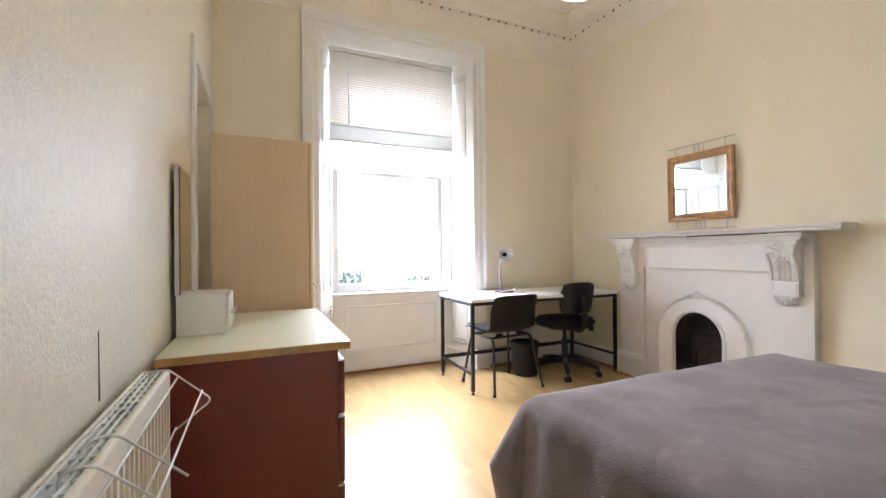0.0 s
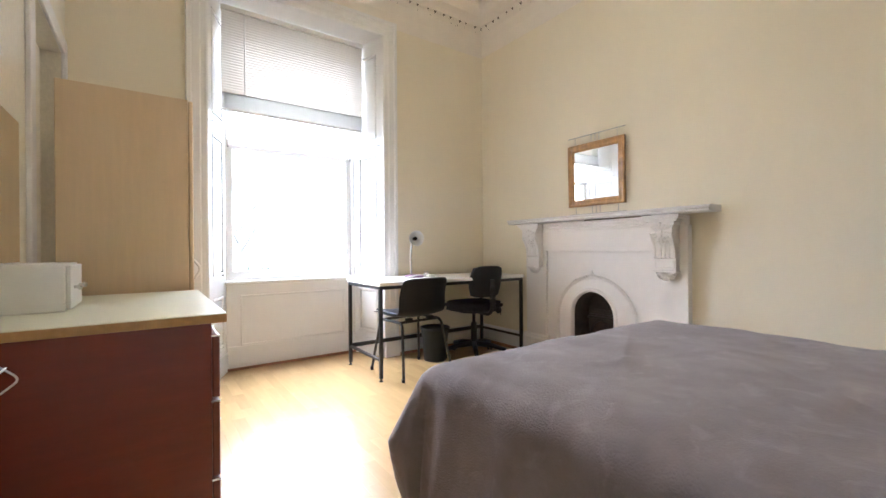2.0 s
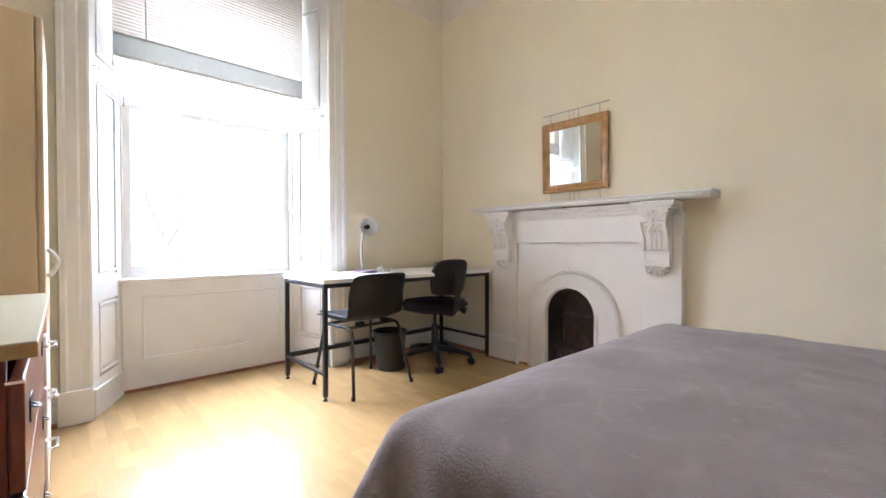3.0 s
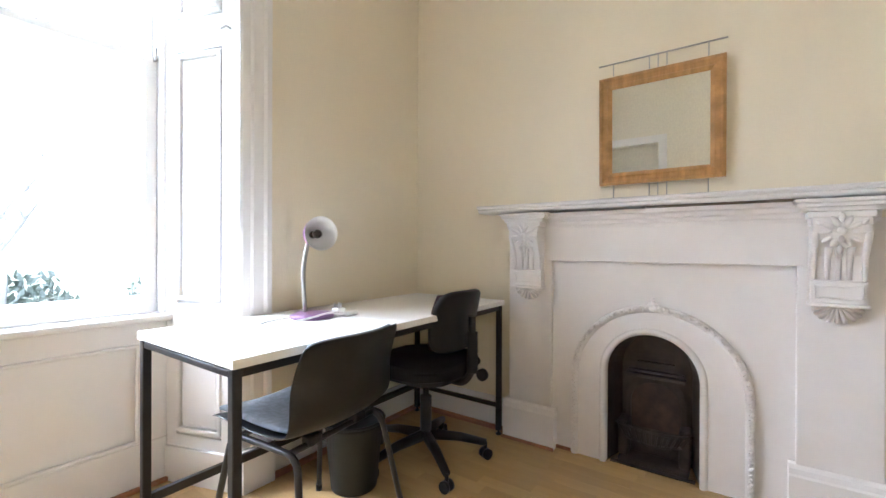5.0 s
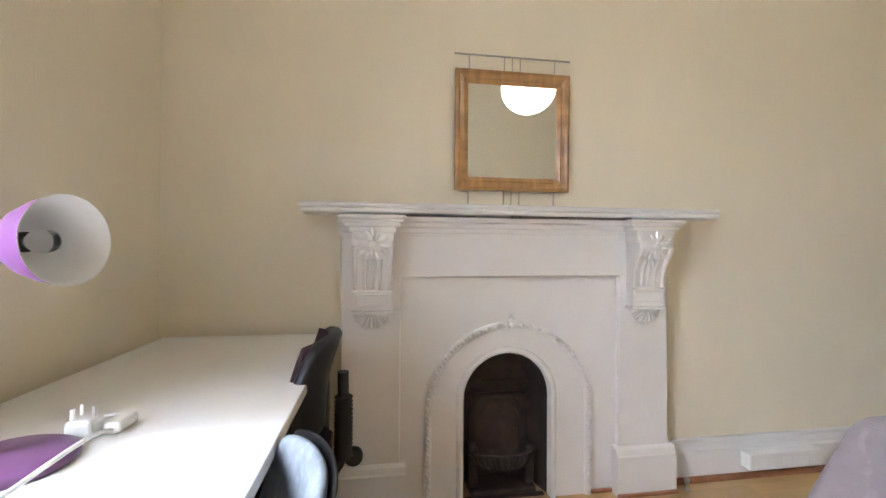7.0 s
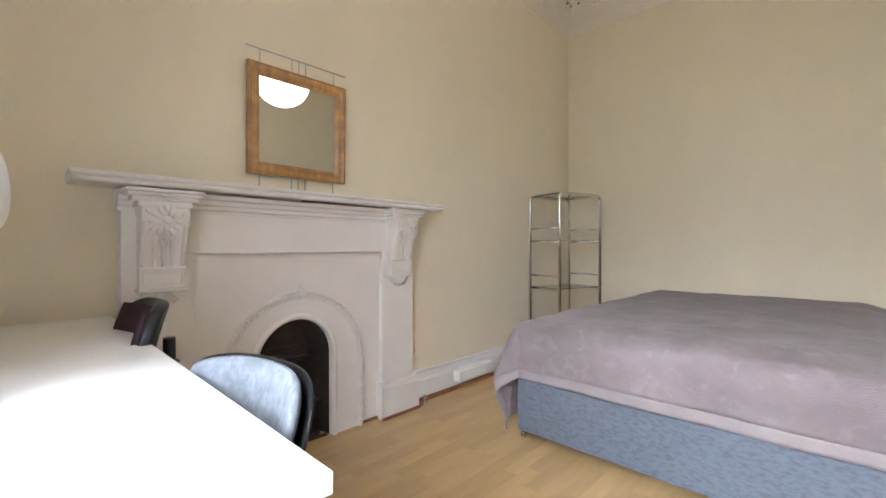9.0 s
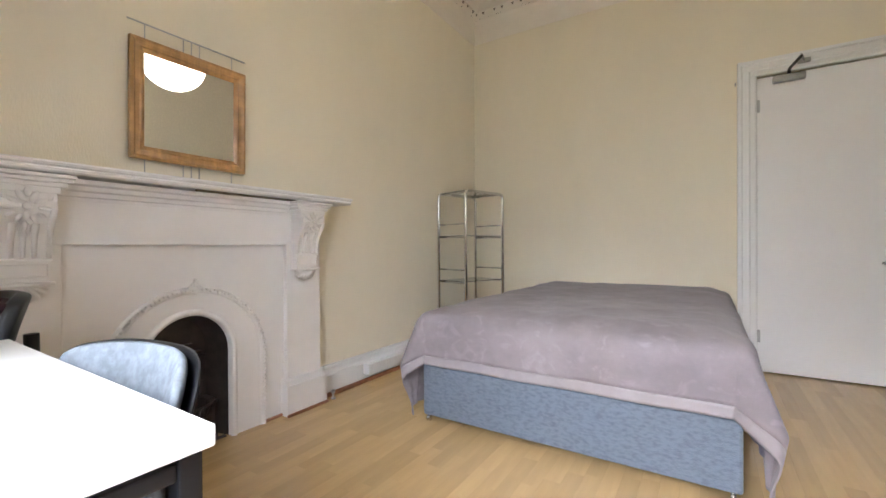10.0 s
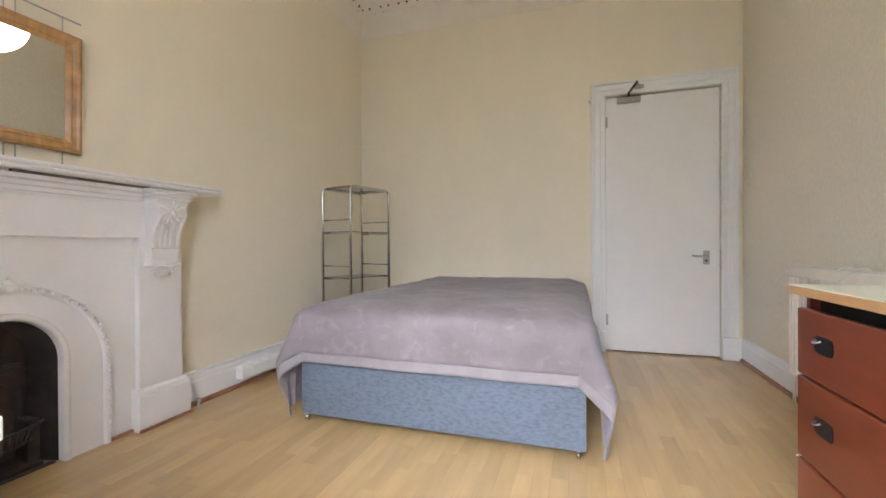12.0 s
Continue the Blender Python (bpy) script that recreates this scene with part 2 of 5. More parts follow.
def swept(bm, profile, path, closed=False):
    """A moulding: a profile of (out, up) carried round a level path of (x, y) with mitred corners; out is to the left of the way."""
    n, rings = len(path), []
    for i in range(n):
        p = Vector(path[i])
        a = (p - Vector(path[i - 1])).normalized() if (i or closed) else None
        b = (Vector(path[(i + 1) % n]) - p).normalized() if (i < n - 1 or closed) else None
        a, b = a or b, b or a
        na, nb = Vector((-a.y, a.x)), Vector((-b.y, b.x))
        mid = (na + nb) / (1 + na.dot(nb))
        rings.append([bm.verts.new((p.x + mid.x * o, p.y + mid.y * o, u)) for o, u in profile])
    pairs = list(zip(rings, rings[1:])) + ([(rings[-1], rings[0])] if closed else [])
    k = len(profile)
    for r, s in pairs:
        for j in range(k):
            bm.faces.new((r[j], r[(j + 1) % k], s[(j + 1) % k], s[j]))
    if not closed:
        bm.faces.new(rings[0])
        bm.faces.new(list(reversed(rings[-1])))
    return bm


def mesh_of(name, bm, mat, smooth=False):
    bmesh.ops.recalc_face_normals(bm, faces=bm.faces)
    me = bpy.data.meshes.new(name)
    bm.to_mesh(me)
    bm.free()
    me.materials.append(M[mat] if isinstance(mat, str) else mat)
    if smooth:
        for p in me.polygons:
            p.use_smooth = True
    return me


def part(name, bm, mat, parent=None, label="", smooth=False):
    ob = new(name, mesh_of(name, bm, mat, smooth))
    ob.parent = parent
    if label:
        ob["label"] = label
    return ob


def thing(name, at, label, category, group="", rz=0.0):
    ob = new(name)
    ob.empty_display_size = 0.1
    ob.matrix_basis = pose(*at, 0, 0, rz)
    return tagged(ob, label, category, group)


def structure(name, bm, mat, label="", smooth=False):
    return tagged(part(name, bm, mat, None, label, smooth), kind="structure", category=name.split("_")[0])


def B():
    return bmesh.new()


# ---- the room's shell ----
XL, XR, YD, YW, HC = 0.05, 3.345, 0.0, 4.15, 3.46
WX0, WX1, WTOP = 0.80, 2.168, 2.868          # window opening in the wall's face
SX0, SX1, SY, SILL = 0.955, 2.045, 4.50, 0.715   # window box at the back of the splay
DX0, DX1, DTOP = 0.20, 1.04, 2.135
PY0, PY1, PTOP = 3.22, 4.00, 2.10            # press recess in the wall beside the wardrobe

bm = B()
box(bm, XL - 0.4, XR + 0.4, YD - 0.5, YW + 0.6, -0.25, -0.011)
floor = structure("floor", bm, "subfloor", "pale beech laminate floor in short strips")
bm = B()
box(bm, XL - 0.4, XR + 0.4, YD - 0.3, YW + 0.6, HC, HC + 0.15)
structure("ceiling", bm, "ceiling", "cream painted plaster ceiling")
bm = B()
box(bm, XR, XR + 0.35, YD - 0.3, 2.585, -0.01, HC)
box(bm, XR, XR + 0.35, 3.005, YW + 0.6, -0.01, HC)
box(bm, XR, XR + 0.35, 2.585, 3.005, 0.66, HC)
box(bm, XR + 0.30, XR + 0.35, 2.585, 3.005, -0.01, 0.66)
structure("wall_east", bm, "wall", "cream wall with the fireplace")
bm = B()
box(bm, XL - 0.35, XL, YD - 0.3, PY0, -0.01, HC)
box(bm, XL - 0.35, XL, PY1, YW + 0.6, -0.01, HC)
box(bm, XL - 0.35, XL, PY0, PY1, PTOP, HC)
box(bm, XL - 0.35, XL - 0.09, PY0, PY1, -0.01, PTOP)
structure("wall_west", bm, "relief_paper", "cream embossed papered wall with a press recess")
bm = B()
box(bm, DX1, XR, YD - 0.3, YD, -0.01, HC)
box(bm, XL, DX0, YD - 0.3, YD, -0.01, HC)
box(bm, DX0, DX1, YD - 0.3, YD, DTOP, HC)
box(bm, DX0, DX1, YD - 0.3, YD - 0.16, -0.01, DTOP)
structure("wall_south", bm, "wall", "cream wall with the door")
bm = B()
TH = 0.55
box(bm, XL, WX0, YW, YW + TH, -0.01, HC)
box(bm, WX1, XR, YW, YW + TH, -0.01, HC)
box(bm, WX0, WX1, YW, YW + TH, WTOP + 0.02, HC)
box(bm, WX0, WX1, SY + 0.06, YW + TH, -0.01, SILL - 0.03)
structure("wall_north", bm, "wall", "cream wall with a tall sash window")

# cornice: plain coved band, then a pierced leaf course under the ceiling
bm = B()
ring = [(XL, YD), (XR, YD), (XR, YW), (XL, YW)]
swept(bm, [(0.0, 2.97), (0.004, 2.97), (0.012, 3.10), (0.030, 3.19), (0.062, 3.245), (0.062, 3.262), (0.085, 3.275), (0.15, 3.30), (0.19, 3.345), (0.205, 3.375), (0.205, 3.40), (0.29, 3.41), (0.36, 3.425), (0.37, HC), (0.0, HC)], ring, closed=True)
cornice = structure("cornice", bm, "plaster", "white plaster cornice with a pierced leaf course")


# ---- skirting with brown beading ----
def skirting(path):
    bm = B()
    swept(bm, [(0, 0.0), (0.022, 0.0), (0.022, 0.125), (0.016, 0.135), (0.016, 0.15), (0.008, 0.168), (0.0, 0.172)], path)
    ob = structure("baseboard", bm, "white", "white painted skirting board")
    bm = B()
    swept(bm, [(0.022, 0.0), (0.042, 0.0), (0.040, 0.011), (0.031, 0.021), (0.022, 0.022)], path)
    part("beading", bm, "beading", ob, "brown wooden beading along the floor")


skirting([(XR, YD), (XR, 2.035)])
skirting([(XR, 3.505), (XR, YW), (2.31, YW)])
skirting([(DX1 + 0.10, YD), (XR, YD)])
skirting([(XL, PY0 - 0.1), (XL, YD), (DX0 - 0.145, YD)])
skirting([(0.67, YW), (XL, YW), (XL, PY1 + 0.05)])


# ---- window ----
def architrave(name, x0, x1, top, y, s, w, label, cap=False):
    """A door's or window's moulded surround on a wall at y, facing s, on its opening from x0 to x1."""
    ob = new(name)
    tagged(ob, label, "architrave", kind="structure")
    def moulding(h):
        return [(0, 0), (0.020, 0), (0.026, 0.012), (0.026, w * 0.32), (0.034, w * 0.40), (0.034, w * 0.72), (0.044, w * 0.80), (0.044, w * 0.96), (0.0, w)]
    for side, xe, d in (("stile", x0, -1), ("stile", x1, 1)):
        bm = B()
        prof = [(xe + d * v, y + s * u) for u, v in moulding(0)]
        prism(bm, prof, "z", 0.0, top + w)
        part(side, bm, "white", ob)
        bm = B()
        box(bm, min(xe, xe + d * (w + 0.008)), max(xe, xe + d * (w + 0.008)), min(y, y + s * 0.052), max(y, y + s * 0.052), 0.0, 0.175, 0.004)
        part("plinth_block", bm, "white", ob)
    bm = B()
    prism(bm, [(y + s * (u + 0.003), top + v) for u, v in moulding(0)], "x", x0 - w * 0.9, x1 + w * 0.9)
    part("head", bm, "white", ob)
    if cap:
        bm = B()
        box(bm, x0 - w - 0.012, x1 + w + 0.012, min(y, y + s * 0.058), max(y, y + s * 0.058), top + w - 0.004, top + w + 0.014, 0.004)
        part("cap", bm, "white", ob)
    return ob


architrave("trim_window", WX0, WX1, WTOP, YW, -1, 0.135, "white moulded window architrave")
architrave("trim_door", DX0, DX1, DTOP, YD, 1, 0.115, "white moulded door architrave")

win = new("window_1")
tagged(win, "tall white sash window, overexposed by daylight", "window", kind="structure")


def splay(xa, xb):
    """One splayed panelled shutter box, from the wall's face back to the window box."""
    along = Vector((xb - xa, SY - YW, 0))
    length, ang = along.length, math.degrees(math.atan2(along.y, along.x))
    m = pose(xa, YW, 0, 0, 0, ang)
    s = 1 if xb > xa else -1        # local +y or -y is the hidden side
    bm = B()
    def lb(u0, u1, v0, v1, z0, z1, bev=0.0):
        box(bm, u0, u1, min(v0 * s, v1 * s), max(v0 * s, v1 * s), z0, z1, bev, 2, m)
    lb(0, length, 0.012, 0.05, 0.0, WTOP + 0.02)
    lb(0, 0.075, 0, 0.03, 0.0, WTOP)
    lb(length - 0.06, length, 0, 0.03, 0.0, WTOP)
    for z0, z1 in ((0.0, 0.20), (0.62, 0.76), (1.83, 1.96), (2.74, WTOP)):
        lb(0.07, length - 0.055, 0, 0.03, z0, z1)
    lb(-0.0, length, -0.016, 0.0, 0.0, 0.15, 0.003)
    ob = part("shutter_box", bm, "white", win, "white panelled splayed shutter box")
    bm = B()
    tube(bm, [m @ Vector((0.035, 0.0, 1.895)), m @ Vector((0.035, -0.022 * s, 1.895)), m @ Vector((0.060, -0.024 * s, 1.885))], 0.004, 8)
    part("shutter_hook", bm, "dull_steel", ob)
    for z0, z1 in ((0.24, 0.58), (0.80, 1.79), (2.0, 2.70)):
        bm = B()
        lb(0.10, length - 0.085, 0.002, 0.02, z0, z1, 0.008)
        part("panel", bm, "white", ob)
        bm = B()
        for a in ((0.078, length - 0.063, z0 - 0.026, z0 - 0.008), (0.078, length - 0.063, z1 + 0.008, z1 + 0.026)):
            lb(a[0], a[1], -0.006, 0.02, a[2], a[3], 0.005)
        for u in (0.078, length - 0.081):
            lb(u, u + 0.018, -0.006, 0.02, z0 - 0.02, z1 + 0.02, 0.005)
        part("bead", bm, "white", ob)


splay(WX0, SX0)
splay(WX1, SX1)
bm = B()
prism(bm, [(WX0, YW), (WX1, YW), (SX1 + 0.03, SY + 0.12), (SX0 - 0.03, SY + 0.12)], "z", WTOP + 0.0, WTOP + 0.02)
part("soffit", bm, "white", win)
# panelled back under the sill
bm = B()
box(bm, SX0, SX1, SY, SY + 0.03, 0.0, SILL - 0.03)
box(bm, SX0, SX1, SY - 0.018, SY, 0.0, 0.19, 0.004)
box(bm, SX0, SX1, SY - 0.012, SY, 0.60, SILL - 0.03, 0.003)
box(bm, SX0, SX0 + 0.10, SY - 0.012, SY, 0.185, 0.605, 0.003)
box(bm, SX1 - 0.10, SX1, SY - 0.012, SY, 0.185, 0.605, 0.003)
back = part("window_back", bm, "white", win, "white panelled window back")
bm = B()
for x0, x1, z0, z1 in ((SX0 + 0.10, SX1 - 0.10, 0.585, 0.60), (SX0 + 0.10, SX1 - 0.10, 0.19, 0.205), (SX0 + 0.10, SX0 + 0.115, 0.19, 0.60), (SX1 - 0.115, SX1 - 0.10, 0.19, 0.60)):
    box(bm, x0, x1, SY - 0.02, SY - 0.002, z0, z1, 0.006)
part("bead", bm, "white", back)
bm = B()
box(bm, SX0, SX1, SY - 0.018, SY - 0.001, 0.0, 0.020, 0.004)
bmesh.ops.translate(bm, verts=bm.verts, vec=(0, -0.018, 0))
part("beading", bm, "beading", back, "brown wooden beading along the floor")
bm = B()
box(bm, SX0 - 0.02, SX1 + 0.02, SY - 0.035, SY + 0.16, SILL - 0.03, SILL, 0.008)
part("window_sill", bm, "white", win)
bm = B()
for x0, x1 in ((SX0 - 0.05, SX0 + 0.012), (SX1 - 0.012, SX1 + 0.05)):
    box(bm, x0, x1, SY + 0.0, SY + 0.20, SILL, WTOP, 0.004)
box(bm, SX0, SX1, SY + 0.02, SY + 0.2, WTOP - 0.04, WTOP + 0.01)
part("window_frame", bm, "white", win)


def sash(y, z0, z1, rail_lo, rail_hi, horn):
    bm = B()
    x0, x1 = SX0 + 0.014, SX1 - 0.014
    for a, b in ((x0, x0 + 0.045), (x1 - 0.045, x1)):
        box(bm, a, b, y, y + 0.04, z0, z1, 0.004)
        if horn:
            box(bm, a + 0.004, b - 0.004, y + 0.002, y + 0.038, z0 - 0.06, z0 + 0.01, 0.008)
    box(bm, x0 + 0.04, x1 - 0.04, y, y + 0.04, z0, z0 + rail_lo, 0.004)
    box(bm, x0 + 0.04, x1 - 0.04, y, y + 0.04, z1 - rail_hi, z1, 0.004)
    ob = part("sash", bm, "white", win)
    bm = B()
    box(bm, x0 + 0.04, x1 - 0.04, y + 0.018, y + 0.022, z0 + rail_lo - 0.01, z1 - rail_hi + 0.01)
    pane = part("pane", bm, "glass", ob)
    pane.visible_shadow = False
    return ob


lower = sash(SY + 0.055, SILL + 0.002, 1.83, 0.075, 0.035, False)
sash(SY + 0.10, 1.795, WTOP - 0.04, 0.035, 0.05, True)
for x in (SX0 + 0.014, SX1 - 0.035):
    bm = B()
    box(bm, x + 0.004, x + 0.016, SY + 0.03, SY + 0.054, 1.80, 1.86, 0.003)
    part("sash_stop", bm, "dull_steel", lower, "small grey metal sash stop")

# ---- door ----
door = thing("door_1", (DX0, YD - 0.045, 0), "closed white flush door with a lever handle and closer", "door")
tagged(door, kind="structure")
DW = DX1 - DX0
bm = B()
box(bm, 0.005, DW - 0.003, -0.04, 0.04, 0.010, DTOP - 0.009, 0.003)
part("door_leaf", bm, "door_paint", door)
bm = B()
box(bm, 0.075, 0.120, 0.04, 0.046, 0.735, 0.845, 0.002)
plate = part("handle_plate", bm, "dull_steel", door, "brushed steel back plate")
bm = B()
tube(bm, bent([(0.10, 0.044, 0.80), (0.10, 0.088, 0.80), (0.17, 0.092, 0.800), (0.205, 0.090, 0.806)], 0.012), 0.008, 10)
part("door_handle", bm, "dull_steel", plate)
bm = B()
tube(bm, [(0.098, 0.045, 0.765), (0.098, 0.052, 0.765)], 0.008, 10)
part("keyhole", bm, "black_steel", plate)
for z in (0.22, 1.88):
    bm = B()
    tube(bm, [(DW + 0.002, 0.046, z), (DW + 0.002, 0.046, z + 0.09)], 0.006, 8)
    box(bm, DW - 0.02, DW, 0.040, 0.0425, z, z + 0.09)
    part("hinge", bm, "dull_steel", door)
bm = B()
box(bm, 0.0, 0.006, 0.02, 0.0405, 0.70, 0.86)
part("lock_edge", bm, "dull_steel", door)
# overhead closer
bm = B()
box(bm, DW - 0.27, DW - 0.09, 0.04, 0.085, DTOP - 0.070, DTOP - 0.022, 0.008)
closer = part("door_closer", bm, "dull_steel", door, "grey metal overhead door closer")
bm = B()
tube(bm, [(DW - 0.18, 0.065, DTOP - 0.02), (DW - 0.18, 0.065, DTOP + 0.012)], 0.011, 10)
tube(bm, [(DW - 0.18, 0.065, DTOP + 0.012), (DW - 0.215, 0.285, DTOP + 0.012)], 0.009, 8)
part("closer_arm", bm, "black_steel", closer, "dark metal closer arm")
bm = B()
tube(bm, [(DW - 0.215, 0.285, DTOP + 0.024), (DW - 0.255, 0.10, DTOP + 0.045)], 0.006, 8)
box(bm, DW - 0.29, DW - 0.22, 0.082, 0.10, DTOP + 0.030, DTOP + 0.060, 0.002)
part("closer_link", bm, "dull_steel", closer)


# ---- chimneypiece ----
CY = 2.785
chim = thing("chimneypiece", (0, 0, 0), "white painted Victorian chimneypiece with carved corbels and arched cast iron fireplace", "fireplace")


def arch_line(cy, spring, r, n=28, foot=0.0):
    pts = [(cy - r, foot), (cy - r, spring * 0.5)]
    pts += [(cy - r * math.cos(math.pi * k / n), spring + r * math.sin(math.pi * k / n)) for k in range(n + 1)]
    return pts + [(cy + r, spring * 0.5), (cy + r, foot)]


def arch_band(bm, cy, profile, spring, n=28):
    """A moulding of (radius, x) carried up one side of an arch, over and down."""
    lines = [arch_line(cy, spring, r, n) for r, _ in profile]
    grid = [[bm.verts.new((x, y, z)) for y, z in ln] for ln, (_, x) in zip(lines, profile)]
    for a, b in zip(grid, grid[1:]):
        for k in range(len(a) - 1):
            bm.faces.new((a[k], a[k + 1], b[k + 1], b[k])).smooth = False
    return bm


# slab with its arched hole
bm = B()
inner = arch_line(CY, 0.40, 0.30)
outer = []
Y0, Y1, ZT = CY - 0.50, CY + 0.50, 0.95
for y, z in inner:
    if z <= 0.2:
        outer.append((Y0 if y < CY else Y1, z))
    else:
        dy, dz = y - CY, z - 0.40
        k = min((0.50 / abs(dy)) if abs(dy) > 1e-6 else 9, (ZT - 0.40) / dz if dz > 1e-6 else 9)
        outer.append((CY + dy * k, 0.40 + dz * k))
fi = [bm.verts.new((3.312, y, z)) for y, z in inner]
fo = [bm.verts.new((3.312, y, z)) for y, z in outer]
for k in range(len(fi) - 1):
    bm.faces.new((fi[k], fi[k + 1], fo[k + 1], fo[k]))
corner_l = bm.verts.new((3.312, Y0, ZT))
corner_r = bm.verts.new((3.312, Y1, ZT))
for k in range(len(fo) - 1):
    a, b = outer[k], outer[k + 1]
    if abs(a[0] - Y0) < 1e-6 and abs(b[1] - ZT) < 1e-6 and abs(b[0] - Y0) > 1e-6:
        bm.faces.new((fo[k], fo[k + 1], corner_l))
    if abs(b[0] - Y1) < 1e-6 and abs(a[1] - ZT) < 1e-6 and abs(a[0] - Y1) > 1e-6:
        bm.faces.new((fo[k], fo[k + 1], corner_r))
back_faces = bmesh.ops.extrude_face_region(bm, geom=list(bm.faces))
bmesh.ops.translate(bm, verts=[g for g in back_faces["geom"] if isinstance(g, bmesh.types.BMVert)], vec=(0.03, 0, 0))
part("slab", bm, "white_old", chim)
# iron surround, painted: flat arch between an inner and an outer moulding
bm = B()
arch_band(bm, CY + 0.012, [(0.188, 3.42), (0.188, 3.298), (0.194, 3.292), (0.206, 3.290), (0.214, 3.298), (0.218, 3.306)], 0.428)
part("inner_moulding", bm, "white_old", chim, smooth=True)
bm = B()
lines = [[(3.304, y, z) for y, z in arch_line(CY + 0.012, 0.428, 0.214)], [(3.304, y, z) for y, z in arch_line(CY, 0.385, 0.335)]]
g = [[bm.verts.new(p) for p in ln] for ln in lines]
for k in range(len(g[0]) - 1):
    bm.faces.new((g[0][k], g[0][k + 1], g[1][k + 1], g[1][k]))
part("arch_band", bm, "white_old", chim)
bm = B()
arch_band(bm, CY, [(0.330, 3.306), (0.334, 3.296), (0.342, 3.292), (0.354, 3.292), (0.360, 3.300), (0.362, 3.313)], 0.385)
ringm = part("outer_moulding", bm, "white_old", chim, smooth=True)
bm = B()
rng = random.Random(3)
arc = arch_line(CY, 0.385, 0.349, 60, 0.0)
path = []
for (ya, za), (yb, zb) in zip(arc, arc[1:]):
    ln = math.hypot(yb - ya, zb - za)
    steps = max(1, int(ln / 0.0105))
    for s in range(steps):
        u = s / steps
        path.append((ya + (yb - ya) * u, za + (zb - za) * u))
for i, (y, z) in enumerate(path):
    if z < 0.02:
        continue
    s = 0.0072 if i % 3 else 0.0094
    off = 0.0032 * (1 if i % 2 else -1)
    ang = math.atan2(z - 0.385, y - CY) if z > 0.385 else (0 if y > CY else math.pi)
    bmesh.ops.create_icosphere(bm, subdivisions=1, radius=s, matrix=Matrix.Translation((3.290, y + off * math.cos(ang), z + off * math.sin(ang))) @ Matrix.Diagonal((1.0, 1.0, rng.uniform(0.8, 1.3), 1)))
tagged(part("leaf_enrichment", bm, "white_old", ringm, "cast leaf border", smooth=True), kind="stuff")
bm = B()
for dy, dz, r in ((0, 0.0, 0.018), (0, 0.022, 0.013), (0, 0.040, 0.008), (-0.018, 0.004, 0.012), (0.018, 0.004, 0.012), (-0.034, -0.002, 0.010), (0.034, -0.002, 0.010), (-0.012, 0.020, 0.008), (0.012, 0.020, 0.008)):
    bmesh.ops.create_icosphere(bm, subdivisions=2, radius=r, matrix=Matrix.Translation((3.288, CY + dy, 0.737 + dz)) @ Matrix.Diagonal((0.6, 1, 1, 1)))
part("keystone", bm, "white_old", chim, "cast leaf keystone", smooth=True)
# frieze and jambs
bm = B()
box(bm, 3.285, XR - 0.001, CY - 0.515, CY + 0.515, 0.936, 1.110, 0.003)
part("frieze", bm, "white_old", chim)
for yc in (CY - 0.598, CY + 0.575):
    bm = B()
    box(bm, 3.286, XR - 0.001, yc - 0.116, yc + 0.116, 0.19, 1.110, 0.004)
    part("pilaster", bm, "white_old", chim)
    bm = B()
    prism(bm, [(3.256, 0.0), (3.256, 0.165), (3.262, 0.172), (3.268, 0.190), (3.284, 0.200), (XR - 0.001, 0.200), (XR - 0.001, 0.0)], "y", yc - 0.138, yc + 0.138)
    pl = part("plinth", bm, "white_old", chim)
    bm = B()
    box(bm, 3.242, 3.256, yc - 0.142, yc + 0.142, 0.0, 0.015, 0.004)
    part("beading", bm, "beading", pl, "brown wooden beading along the floor")
for ya, yb in ((CY - 0.475, CY - 0.365), (CY + 0.365, CY + 0.446)):
    bm = B()
    box(bm, 3.296, 3.311, ya, yb, 0.0, 0.015, 0.004)
    part("beading", bm, "beading", chim, "brown wooden beading along the floor")
# shelf with moulded edge, and bed mouldings
bm = B()
prism(bm, [(XR - 0.001, 1.1760), (3.200, 1.1760), (3.190, 1.1815), (3.186, 1.1900), (3.192, 1.1955), (3.183, 1.2000), (3.180, 1.2070), (3.184, 1.2140), (XR - 0.001, 1.2155)], "y", CY - 0.884, CY + 0.834)
for v in bm.verts:
    if v.co.x < 3.3 and v.co.z < 1.196:
        v.co.y += 0.006 if v.co.y < CY else -0.006
bmesh.ops.translate(bm, verts=bm.verts, vec=(0, 0, 0.006))
part("mantelshelf", bm, "white_old", chim)
bm = B()
prism(bm, [(XR - 0.001, 1.0960), (3.284, 1.0960), (3.280, 1.1100), (3.272, 1.1140), (3.270, 1.1290), (3.258, 1.1350), (3.252, 1.1500), (3.234, 1.1560), (3.228, 1.1715), (XR - 0.001, 1.1715)], "y", CY - 0.70, CY + 0.70)
part("bed_moulding", bm, "white_old", chim)
# a dark strip set in the open joint to stand for its depth
bm = B()
box(bm, 3.2215, 3.240, CY - 0.50, CY + 0.02, 1.1718, 1.1818)
part("shelf_gap", bm, "gap_dark", chim, "dark open joint under the shelf")


